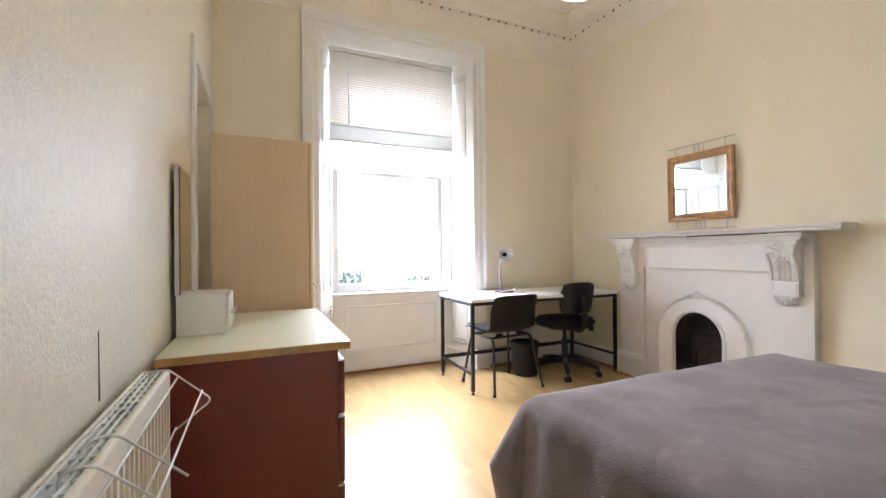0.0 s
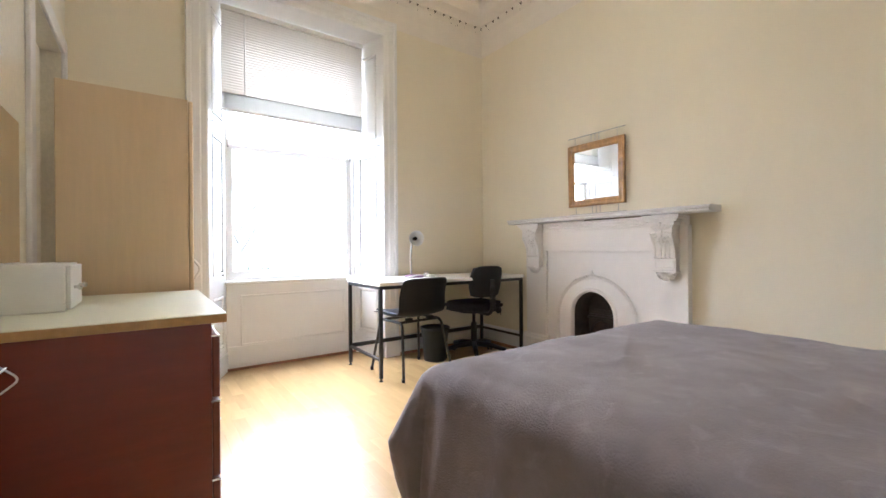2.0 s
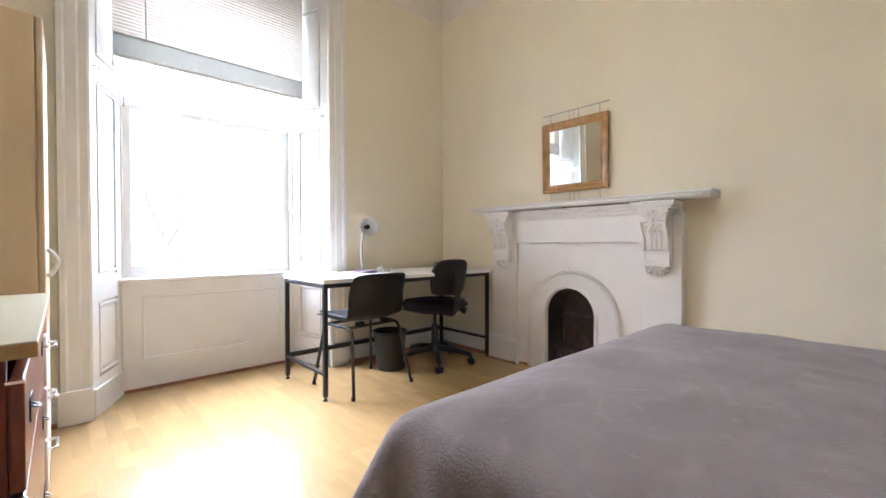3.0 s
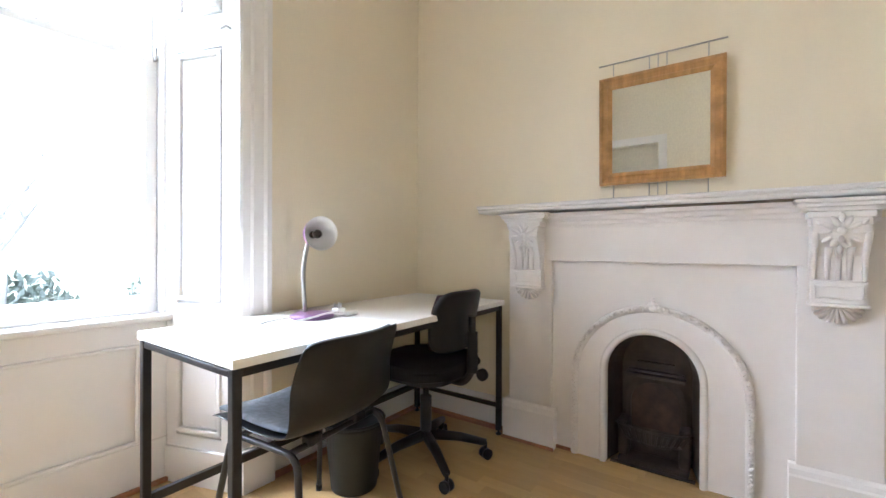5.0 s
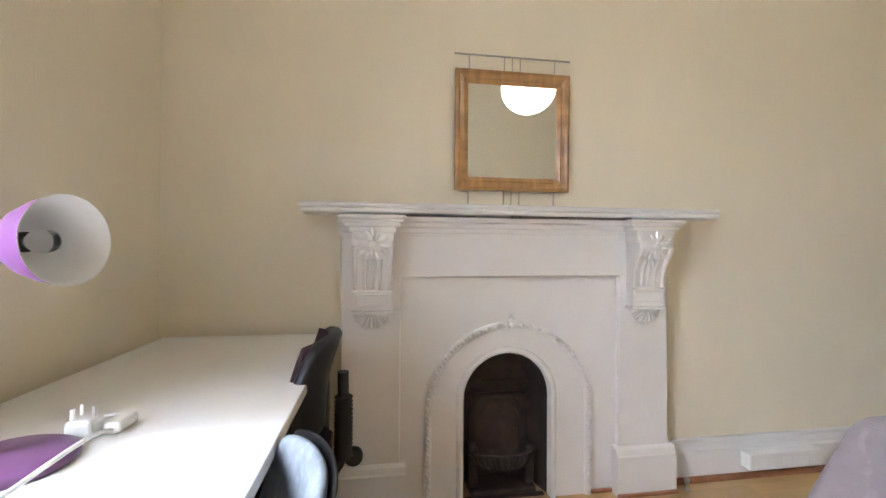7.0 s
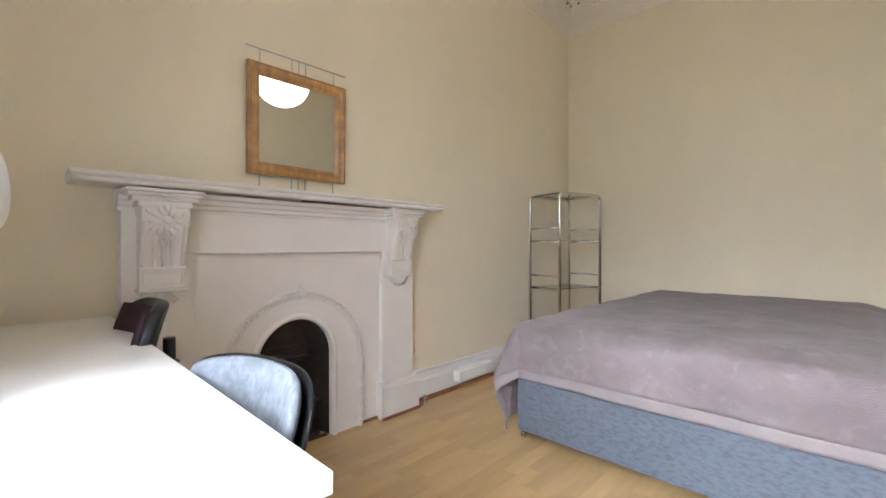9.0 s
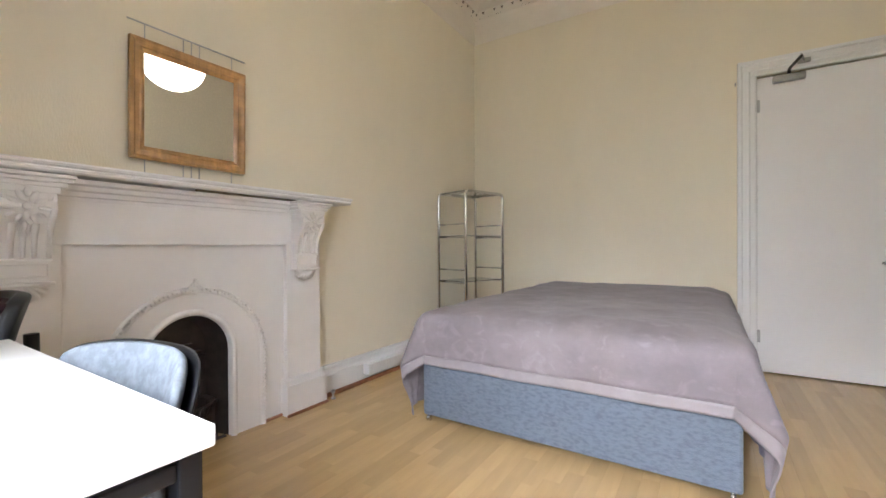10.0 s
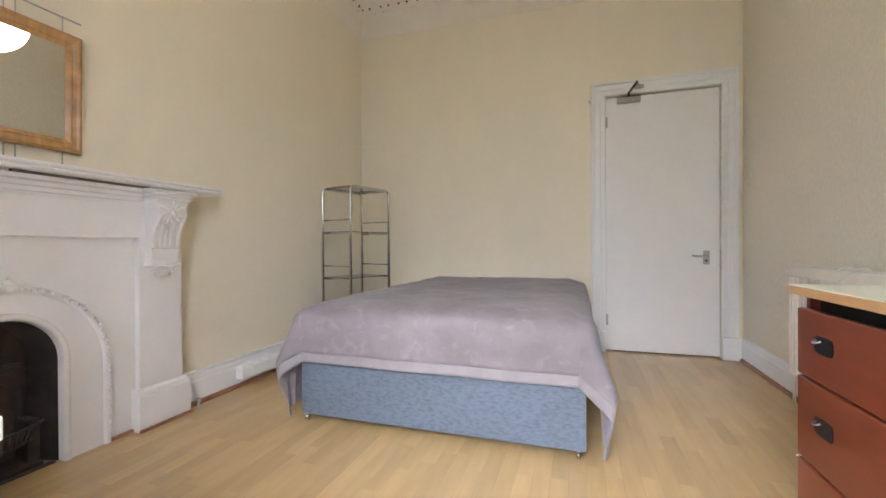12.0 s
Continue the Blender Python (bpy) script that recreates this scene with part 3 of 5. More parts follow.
def corbel(yc):
    ob = new("corbel")
    ob.parent = chim
    ob.location = (0.0, yc, 0.022)
    ob["label"] = "carved leaf corbel under thick paint"
    w = 0.074
    prof = [(3.287, 1.085), (3.190, 1.085), (3.184, 1.060), (3.186, 1.035), (3.198, 1.010), (3.216, 0.985), (3.232, 0.955), (3.240, 0.925), (3.244, 0.895), (3.246, 0.868), (3.238, 0.862), (3.238, 0.790), (3.246, 0.784), (3.287, 0.784)]
    bm = B()
    prism(bm, prof, "y", -w, w)
    part("scroll", bm, "white_old", ob)
    bm = B()
    for x0, ex, z0, z1 in ((3.168, 0.050, 1.138, 1.1515), (3.176, 0.043, 1.124, 1.138), (3.186, 0.030, 1.108, 1.124), (3.190, 0.012, 1.085, 1.108), (3.196, 0.004, 1.058, 1.085)):
        box(bm, x0, 3.288, -w - ex, w + ex, z0, z1, 0.004)
    part("abacus", bm, "white_old", ob)
    # side rolls of the scroll and the flutes between them
    bm = B()
    face = prof[3:10]
    for y in (-w + 0.008, w - 0.008):
        tube(bm, [(x - 0.002, y, z) for x, z in face], 0.010, 8, 0.007)
    for y in (-0.028, 0.0, 0.028):
        tube(bm, [(x + 0.001, y, z) for x, z in face[2:]], 0.011, 8, 0.006)
    part("fluting", bm, "white_old", ob, smooth=True)
    bm = B()
    # a bunch of leaves spread from the middle, and two tails that hang between the flutes
    def leaf(y, z, turn, ln, wd, out):
        x = 3.187 + max(0.0, 1.035 - z) * 0.52
        bmesh.ops.create_icosphere(bm, subdivisions=2, radius=1.0, matrix=Matrix.Translation((x - out, y, z)) @ pose(0, 0, 0, turn, 8, 0) @ Matrix.Diagonal((0.0075, wd * 0.8, ln * 0.82, 1)))
    for sgn in (-1, 1):
        for y, z, turn, ln, wd, out in ((0.016, 1.072, 30, 0.026, 0.012, 0.004), (0.034, 1.058, 62, 0.026, 0.011, 0.003), (0.044, 1.034, 95, 0.024, 0.010, 0.002),
                                        (0.036, 1.012, 130, 0.022, 0.010, 0.002), (0.018, 1.002, 158, 0.024, 0.010, 0.003), (0.056, 1.068, 45, 0.016, 0.008, 0.002)):
            leaf(sgn * y, z, -sgn * turn, ln, wd, out)
        leaf(sgn * 0.010, 0.965, 180 - sgn * 6, 0.032, 0.006, 0.002)
    for y, z, ln, wd in ((0, 1.086, 0.022, 0.012), (0, 1.040, 0.018, 0.017), (0, 1.012, 0.020, 0.010), (0, 0.978, 0.022, 0.008)):
        leaf(y, z, 0, ln, wd, 0.005)
    tagged(part("acanthus", bm, "white_old", ob, smooth=True), kind="stuff")
    bm = B()
    box(bm, 3.233, 3.240, -w + 0.014, w - 0.014, 0.802, 0.808, 0.002)
    box(bm, 3.233, 3.240, -w + 0.014, w - 0.014, 0.846, 0.852, 0.002)
    box(bm, 3.233, 3.240, -w + 0.010, -w + 0.016, 0.802, 0.852, 0.002)
    box(bm, 3.233, 3.240, w - 0.016, w - 0.010, 0.802, 0.852, 0.002)
    box(bm, 3.228, 3.288, -w - 0.006, w + 0.006, 0.776, 0.788, 0.003)
    part("panel", bm, "white_old", ob)
    bm = B()
    for k in range(9):
        a = math.pi * (k + 0.5) / 9
        tube(bm, [(3.262, -0.014 * math.cos(a), 0.776), (3.256, -0.045 * math.cos(a), 0.776 - 0.034 * math.sin(a)), (3.266, -0.068 * math.cos(a), 0.778 - 0.056 * math.sin(a) - 0.004)], 0.006, 6, 0.0075)
    tagged(part("shell", bm, "white_old", ob, smooth=True), kind="stuff")


corbel(CY - 0.588)
corbel(CY + 0.570)
# iron fire interior
FCY = CY + 0.012
bm = B()
fr = arch_line(FCY, 0.428, 0.186, 20)
a = [bm.verts.new((3.330, y, z)) for y, z in fr]
b = [bm.verts.new((3.470, FCY + (y - FCY) * 0.80, z * 0.97)) for y, z in fr]
for k in range(len(a) - 1):
    bm.faces.new((a[k], a[k + 1], b[k + 1], b[k]))
bm.faces.new(b)
part("fire_back", bm, "iron", chim, "sooty cast iron fire back")
bm = B()
fb = arch_line(FCY, 0.262, 0.106, 14, 0.14)
fb2 = [(FCY + (y - FCY) * 1.22, 0.14 + (z - 0.14) * 1.16) for y, z in fb]
p1, p2 = [bm.verts.new((3.440, y, z)) for y, z in fb], [bm.verts.new((3.452, y, z)) for y, z in fb2]
p3 = [bm.verts.new((3.468, y, z)) for y, z in fb]
for k in range(len(p1) - 1):
    bm.faces.new((p1[k], p1[k + 1], p2[k + 1], p2[k]))
    bm.faces.new((p1[k], p1[k + 1], p3[k + 1], p3[k]))
part("fire_hood", bm, "iron", chim)
for z0, z1, x0, w2 in ((0.388, 0.404, 3.418, 0.128), (0.410, 0.420, 3.428, 0.118), (0.452, 0.460, 3.448, 0.080)):
    bm = B()
    box(bm, x0, 3.468, FCY - w2, FCY + w2, z0, z1, 0.003)
    part("fire_lintel", bm, "iron", chim)
bm = B()
prism(bm, fb, "x", 3.462, 3.469)
part("firebrick", bm, "firebrick", chim, "scorched rusty fireback brick")
bm = B()
box(bm, 3.345, 3.46, FCY - 0.145, FCY + 0.145, 0.0, 0.022, 0.006)
box(bm, 3.318, 3.344, FCY - 0.172, FCY + 0.172, 0.0, 0.006, 0.002)
part("ash_pan", bm, "iron", chim)
bm = B()
box(bm, 3.375, 3.462, FCY - 0.15, FCY - 0.105, 0.022, 0.19, 0.008)
part("fire_cheek", bm, "iron", chim)
bm = B()
box(bm, 3.375, 3.462, FCY + 0.105, FCY + 0.15, 0.022, 0.19, 0.008)
part("fire_cheek", bm, "iron", chim)
grate = new("grate")
grate.parent = chim
bm = B()
for z, w in ((0.175, 0.158), (0.118, 0.116)):
    tube(bm, [(3.375 - 0.055 * (1 - (k / 6 - 1) ** 2), FCY + w * (k / 6 - 1), z) for k in range(13)], 0.006, 8)
part("grate_rail", bm, "iron", grate)
for k in range(13):
    u = k / 6 - 1
    bm = B()
    tube(bm, [(3.375 - 0.055 * (1 - u * u), FCY + 0.154 * u, 0.175), (3.372 - 0.055 * (1 - u * u), FCY + 0.114 * u, 0.118)], 0.0045, 6)
    part("grate_bar", bm, "iron", grate)

# ---- bed ----
BX0, BX1, BY0, BY1, BZ = 1.228, 2.612, 0.05, 1.955, 0.575
bed = thing("divan_bed", ((BX0 + BX1) / 2, BY0, 0), "double divan bed with a blue-grey chenille base", "bed")
hw, bl = (BX1 - BX0) / 2, BY1 - BY0
bm = B()
box(bm, -hw, hw, bl / 2 + 0.002, bl + 0.010, 0.034, 0.305, 0.012)
part("divan_base", bm, "divan", bed, "blue-grey chenille divan base")
bm = B()
box(bm, -hw, hw, 0.0, bl / 2 - 0.002, 0.034, 0.305, 0.012)
part("divan_base", bm, "divan", bed, "blue-grey chenille divan base")
bm = B()
box(bm, -hw + 0.005, hw - 0.005, 0.0, bl - 0.005, 0.306, BZ - 0.02, 0.045, 4)
part("mattress", bm, "melamine", bed, "white mattress")
for x in (-hw + 0.03, hw - 0.03):
    for y in (0.05, bl - 0.006):
        bm = B()
        tube(bm, [(x - 0.009, y, 0.0165), (x + 0.009, y, 0.0165)], 0.016, 14)
        tube(bm, [(x, y, 0.018), (x, y, 0.038)], 0.007, 8)
        part("castor", bm, "chrome", bed, "small chrome castor")


def blanket():
    """A plush throw: flat on the mattress, falling short at the foot, long at the sides, folded at the two foot corners."""
    side, foot, r, z0 = 0.485, 0.242, 0.055, BZ
    ob = thing("throw_blanket", ((BX0 + BX1) / 2, BY0, z0), "taupe plush throw blanket draped over the bed", "blanket")
    nx, ny = 132, 128
    w, lg = hw + 0.028, bl + 0.024
    def fall(d):
        """Out and down of a strip that has run d past the edge, round an edge of radius r."""
        k = r * math.pi / 2
        if d <= 0:
            return 0.0, 0.0
        if d < k:
            a = d / r
            return r * math.sin(a), r * (1 - math.cos(a))
        return r, r + (d - k)
    def place(s, t):
        # s across from -(w+side) to w+side, t along from 0 to lg+foot
        iw, il = w - r, lg - r
        u, v = abs(s) - iw, t - il
        sg = 1 if s > 0 else -1
        x, y, z = min(abs(s), iw), min(t, il), 0.0
        crumple = 0.007 * noise.noise((s * 5, t * 5, 1.0)) + 0.012 * noise.noise((s * 1.7, t * 1.7, 4.0)) + 0.003 * noise.noise((s * 14, t * 11, 7.0))
        if u <= 0 and v <= 0:
            e = min(1, min(-u, -v) / 0.10)
            e = max(0.0, e)
            z = crumple + 0.026 * e * (2 - e)
            z += 0.0045 * math.exp(-((t - 1.02 - 0.02 * s) / 0.014) ** 2) + 0.004 * math.exp(-((s - 0.22 + 0.03 * t) / 0.013) ** 2)
            z += 0.003 * math.exp(-((t - 0.45 + 0.3 * s) / 0.02) ** 2)
            for a, b, c, hgt in ((0.55, 1.62, 0.018, 0.0065), (-0.35, 1.40, 0.015, 0.005), (1.1, 1.15, 0.016, 0.0055), (-0.9, 0.85, 0.014, 0.004)):
                fade = max(0.0, 1 - (abs(s + 0.25 * a) / 0.55) ** 2)
                z += hgt * fade * math.exp(-((t - b - a * s) / c) ** 2)
            return sg * x, y, z
        if u > 0 and v > 0:
            d, phi = math.hypot(u, v), math.atan2(v, u)
            o, dn = fall(d)
            k = math.sin(2 * phi)
            dn = min(dn, 0.53 + 0.03 * math.sin(phi * 5))
            flare = dn / 0.27 if dn < 0.27 else 1 - 0.45 * (dn - 0.27) / 0.21
            o += (0.115 if sg < 0 else 0.085) * flare * k ** 1.4 + 0.035 * (dn / 0.5) * math.cos(phi) ** 2
            o += 0.019 * math.sin(phi * 8 + 0.6) * min(1, dn / 0.25) * k
            x, y, z = iw + o * math.cos(phi), il + o * math.sin(phi), -dn
        elif u > 0:
            o, dn = fall(u)
            rip = 0.016 * math.sin(t * 9.5 + sg * 1.3) + 0.010 * math.sin(t * 23 + sg) + 0.006 * math.sin(t * 51)
            o += (rip + 0.022) * min(1, dn / 0.3) + crumple + 0.040 * (dn / 0.5) * math.exp(-((t - il) / 0.35) ** 2)
            x, z = iw + o, -dn
        else:
            o, dn = fall(v)
            o += (0.004 + 0.004 * math.sin(s * 13)) * min(1, dn / 0.2) + 0.5 * crumple
            y, z = il + o, -dn
        low = 0.006 - z0
        if z < low:
            over = low - z
            z = low + 0.003 * math.sin(over * 40)
            x += over * 0.10
        return sg * x, y, z
    def sheet(t0, t1, rows):
        bm = B()
        g = []
        for j in range(rows + 1):
            t = t0 + (t1 - t0) * j / rows
            g.append([bm.verts.new(place((w + side) * (2 * i / nx - 1), t)) for i in range(nx + 1)])
        for p, q in zip(g, g[1:]):
            for i in range(nx):
                bm.faces.new((p[i], p[i + 1], q[i + 1], q[i])).smooth = True
        return bm
    end = lg + foot
    body = part("cloth", sheet(-0.04, end - 0.048, ny), "blanket", ob, smooth=True)
    hem = part("hem", sheet(end - 0.048, end, 4), "hem", ob, "smooth satin hem", smooth=True)
    for o in (body, hem):
        m = o.modifiers.new("thickness", "SOLIDIFY")
        m.thickness, m.offset = 0.006 if o is body else 0.0065, 1.0
    return ob


blanket()

# ---- desk ----
TX0, TX1, TY0, TY1, TZ = 1.808, 3.284, 3.502, 4.106, 0.720
desk = thing("desk", (TX0, TY0, 0), "white-topped desk on a black square-tube steel frame", "desk")
tw, td = TX1 - TX0, TY1 - TY0
bm = B()
box(bm, 0, tw, 0, td, TZ - 0.026, TZ, 0.003)
part("desktop", bm, "desk_top", desk, "white laminate desktop with chipped edges")
q = 0.026
for x in (0.006, tw - q - 0.006):
    for y in (0.012, td - q - 0.006):
        bm = B()
        box(bm, x, x + q, y, y + q, 0.022, TZ - 0.027, 0.003)
        leg = part("leg", bm, "black_steel", desk)
        bm = B()
        lathe(bm, [(0.015, 0.0), (0.016, 0.006), (0.006, 0.010), (0.006, 0.024)], 12, pose(x + q / 2, y + q / 2, 0))
        part("levelling_foot", bm, "black_plastic", leg)
for y in (0.012, td - q - 0.006):
    bm = B()
    box(bm, q + 0.006, tw - q - 0.006, y + 0.002, y + q - 0.004, TZ - 0.027 - q, TZ - 0.027, 0.003)
    part("rail", bm, "black_steel", desk)
for x in (0.006, tw - q - 0.006):
    for z in (TZ - 0.027 - q, 0.145):
        bm = B()
        box(bm, x + 0.002, x + q - 0.002, q + 0.012, td - q - 0.006, z, z + q - 0.006, 0.003)
        part("rail", bm, "black_steel", desk)
bm = B()
box(bm, q + 0.006, tw - q - 0.006, td - q - 0.004, td - 0.010, 0.145, 0.177, 0.003)
part("stretcher", bm, "black_steel", desk)

# ---- chest of drawers ----
chest = thing("chest_of_drawers", (XL + 0.022, 2.245, 0), "mahogany chest of drawers with a cream laminate top", "chest")
cl, cd, ch = 0.93, 0.562, 0.740
bm = B()
box(bm, 0, cd - 0.022, 0.008, 0.030, 0, ch, 0.002)
part("side_panel", bm, "mahogany", chest)
bm = B()
box(bm, 0, cd - 0.022, cl - 0.030, cl - 0.008, 0, ch, 0.002)
part("side_panel", bm, "mahogany", chest)
bm = B()
box(bm, 0.004, 0.012, 0.030, cl - 0.030, 0.0, ch)
box(bm, 0.012, cd - 0.06, 0.030, cl - 0.030, 0.0, 0.06)
part("carcass", bm, "black_fabric", chest, "dark inner carcass")
bm = B()
box(bm, cd - 0.10, cd - 0.045, 0.030, cl - 0.030, ch - 0.045, ch, 0.002)
part("top_rail", bm, "black_fabric", chest, "dark recessed rail under the top")
bm = B()
box(bm, -0.006, cd + 0.018, -0.012, cl + 0.004, ch + 0.001, ch + 0.026, 0.002)
top = part("edging", bm, "edge_wood", chest, "chipped wooden edging")
bm = B()
box(bm, -0.005, cd + 0.017, -0.011, cl + 0.003, ch + 0.0262, ch + 0.029, 0.001)
part("top", bm, "top_cream", chest, "cream laminate top")
dz = [0.030, 0.262, 0.505, 0.706]
for lo, hi in zip(dz, dz[1:]):
    bm = B()
    box(bm, cd - 0.021, cd, 0.006, cl - 0.006, lo + 0.004, hi - 0.004, 0.004)
    dr = part("drawer", bm, "drawer", chest, "mahogany drawer front")
    for yh in (0.150, cl - 0.150):
        bm = B()
        zc = (lo + hi) / 2 + 0.01
        pts = []
        for k in range(16):
            a = 2 * math.pi * k / 16
            pts.append((yh + 0.044 * max(-1, min(1, 1.25 * math.cos(a))), zc + 0.024 * max(-1, min(1, 1.25 * math.sin(a)))))
        prism(bm, pts, "x", cd + 0.0005, cd + 0.003)
        hp = part("handle_plate", bm, "black_plastic", dr, "black recessed cup handle")
        bm = B()
        tube(bm, bent([(cd + 0.002, yh - 0.034, zc + 0.010), (cd + 0.014, yh - 0.032, zc + 0.004), (cd + 0.014, yh - 0.016, zc + 0.004), (cd + 0.002, yh - 0.012, zc + 0.010)], 0.006), 0.0028, 8)
        part("bail", bm, "dull_steel", hp)
    bm = B()
    box(bm, cd - 0.024, cd + 0.001, 0.001, 0.0055, hi - 0.009, hi - 0.004, 0.001)
    part("drawer_runner", bm, "white_plastic", dr)

# ---- wardrobe ----
ward = thing("wardrobe", (XL + 0.07, 3.255, 0), "birch veneer wardrobe with a door above three drawers", "wardrobe")
wd, wl2, wh = 0.500, 0.52, 1.725
for y0 in (0.0, wl2 - 0.018):
    bm = B()
    box(bm, 0, wd, y0, y0 + 0.018, 0, wh, 0.003)
    part("side_panel", bm, "birch", ward, "birch veneer side panel")
bm = B()
box(bm, 0.0, wd, 0.0185, wl2 - 0.0185, wh - 0.020, wh - 0.001)
box(bm, 0.0, wd - 0.01, 0.0185, wl2 - 0.0185, 0.02, 0.06)
box(bm, 0.0, 0.006, 0.0185, wl2 - 0.0185, 0.06, wh - 0.02)
part("carcass", bm, "melamine", ward)
bm = B()
box(bm, wd + 0.002, wd + 0.022, 0.002, wl2 - 0.002, 0.62, wh - 0.004, 0.007, 3)
wdoor = part("door", bm, "birch", ward, "birch veneer door with rounded edge")
bm = B()
tube(bm, [(wd + 0.024 + 0.030 * math.sin(math.pi * k / 10), 0.07, 0.815 + 0.10 * k / 10) for k in range(11)], 0.007, 8)
part("handle", bm, "white_plastic", wdoor, "white D-shaped pull")
for k in range(3):
    z0 = 0.06 + 0.185 * k
    bm = B()
    box(bm, wd + 0.002, wd + 0.020, 0.002, wl2 - 0.002, z0 + 0.003, z0 + 0.180, 0.005, 2)
    dr = part("drawer", bm, "melamine", ward, "white drawer front")
    bm = B()
    tube(bm, bent([(wd + 0.020, 0.05, z0 + 0.135), (wd + 0.045, 0.05, z0 + 0.135), (wd + 0.045, 0.15, z0 + 0.135), (wd + 0.020, 0.15, z0 + 0.135)], 0.015), 0.005, 8)
    part("handle", bm, "chrome", dr, "chrome bar handle")

# ---- venetian blind ----
def blind():
    x0, x1, y = 0.912, 2.078, 4.372
    ob = thing("venetian_blind", ((x0 + x1) / 2, y, 2.04), "cream venetian blind drawn halfway up the window", "blind")
    w = (x1 - x0) / 2
    bm = B()
    box(bm, -w, w, -0.018, 0.018, 0.775, 0.812, 0.003)
    part("head_rail", bm, "slat", ob)
    bm = B()
    box(bm, -w, w, -0.014, 0.014, 0.0, 0.018, 0.004)
    part("bottom_rail", bm, "slat", ob)
    bm = B()
    prof = [(-0.0135, 0.0), (-0.006, 0.0025), (0.0, 0.0032), (0.006, 0.0025), (0.0135, 0.0), (0.006, 0.0018), (0.0, 0.0024), (-0.006, 0.0018)]
    prism(bm, prof, "x", -w + 0.004, w - 0.004)
    slat = mesh_of("slat", bm, "slat")
    rng = random.Random(2)
    for k in range(31):
        s = new("slat", slat)
        s.parent = ob
        s.matrix_basis = pose(0, 0, 0.148 + 0.0205 * k, 73 + rng.uniform(-2, 2), 0, rng.uniform(-0.08, 0.08))
    for k in range(30):
        s = new("slat", slat)
        s.parent = ob
        s.matrix_basis = pose(0, 0.0006 * (k % 3), 0.0215 + 0.0041 * k, rng.uniform(-2, 2), 0, 0)
    for x in (-w + 0.16, w - 0.16):
        for yy in (-0.0145, 0.0145):
            bm = B()
            tube(bm, [(x, yy, 0.01), (x, yy, 0.78)], 0.0012, 5)
            part("cord", bm, "white_plastic", ob)
    bm = B()
    tube(bm, [(-w + 0.165, -0.022, 0.14), (-w + 0.165, -0.022, 0.775)], 0.004, 8)
    part("tilt_wand", bm, "white_plastic", ob, "clear white tilt wand")
    bm = B()
    box(bm, w - 0.07, w - 0.01, -0.026, -0.0185, 0.770, 0.814, 0.003)
    part("bracket", bm, "white_plastic", ob)


blind()

# ---- paper lantern ----
LX, LY, LZ, LR = 1.60, 2.075, 2.370, 0.228
lantern = thing("paper_lantern", (LX, LY, HC), "lit white paper lantern hanging from the ceiling", "lamp")
bm = B()
prof = []
for k in range(61):
    a = math.pi * (0.07 + 0.86 * k / 60)
    prof.append(((LR + 0.0022 * math.cos(k * math.pi)) * math.sin(a), LZ - HC - LR * 0.93 * math.cos(a)))
lathe(bm, [(0.05, LZ - HC - LR * 0.91)] + prof, 48)
part("shade", bm, "lantern", lantern, "glowing ribbed paper shade")
bm = B()
tube(bm, [(0, 0, 0), (0, 0, LZ - HC + LR * 0.85)], 0.004, 8)
part("cord", bm, "white_plastic", lantern)
bm = B()
lathe(bm, [(0.045, -0.03), (0.05, -0.02), (0.05, -0.001)], 20)
part("ceiling_rose", bm, "white_plastic", lantern)

# ---- wall mirror on its wire frame ----
MY0, MY1, MZ0, MZ1 = 2.522, 3.022, 1.296, 1.797
mir = thing("wall_mirror", (XR - 0.012, (MY0 + MY1) / 2, MZ0), "square mirror in a varnished pine frame on a grey wire hanger", "mirror")
mir.matrix_basis = pose(XR - 0.010, (MY0 + MY1) / 2, MZ0, 0, -1.0, 0)
h, fw, H2 = (MY1 - MY0) / 2, 0.056, MZ1 - MZ0


def frame_side(pts, mat):
    bm = B()
    cross = [(0, 0.0), (0, -0.020), (0.012, -0.024), (0.020, -0.018), (0.034, -0.016), (0.040, -0.020), (0.046, -0.016), (fw, -0.008), (fw, 0.0)]
    a, b, inn = pts
    a, b, inn = Vector(a), Vector(b), Vector(inn)
    d = (b - a).normalized()
    r0 = [bm.verts.new((x, *(a + (inn + d) * u))) for u, x in cross]
    r1 = [bm.verts.new((x, *(b + (inn - d) * u))) for u, x in cross]
    n = len(cross)
    for k in range(n):
        bm.faces.new((r0[k], r0[(k + 1) % n], r1[(k + 1) % n], r1[k]))
    bm.faces.new(r0)
    bm.faces.new(list(reversed(r1)))
    part("frame_rail", bm, mat, mir, "varnished pine frame rail")


frame_side(((-h, 0), (h, 0), (0, 1)), "pine")
frame_side(((-h, H2), (h, H2), (0, -1)), "pine")
frame_side(((-h, 0), (-h, H2), (1, 0)), "pine_up")
frame_side(((h, 0), (h, H2), (-1, 0)), "pine_up")
bm = B()
box(bm, -0.0075, -0.004, -h + fw - 0.004, h - fw + 0.004, fw - 0.004, H2 - fw + 0.004)
part("glass", bm, "mirror", mir, "mirror glass")
for z in (H2 + 0.066, -0.060):
    bm = B()
    tube(bm, [(-0.004, -h - 0.004, z), (-0.004, h + 0.004, z)], 0.0036 if z > 0 else 0.0022, 8)
    part("hanger_bar", bm, "wire_grey", mir, "grey wire bar")
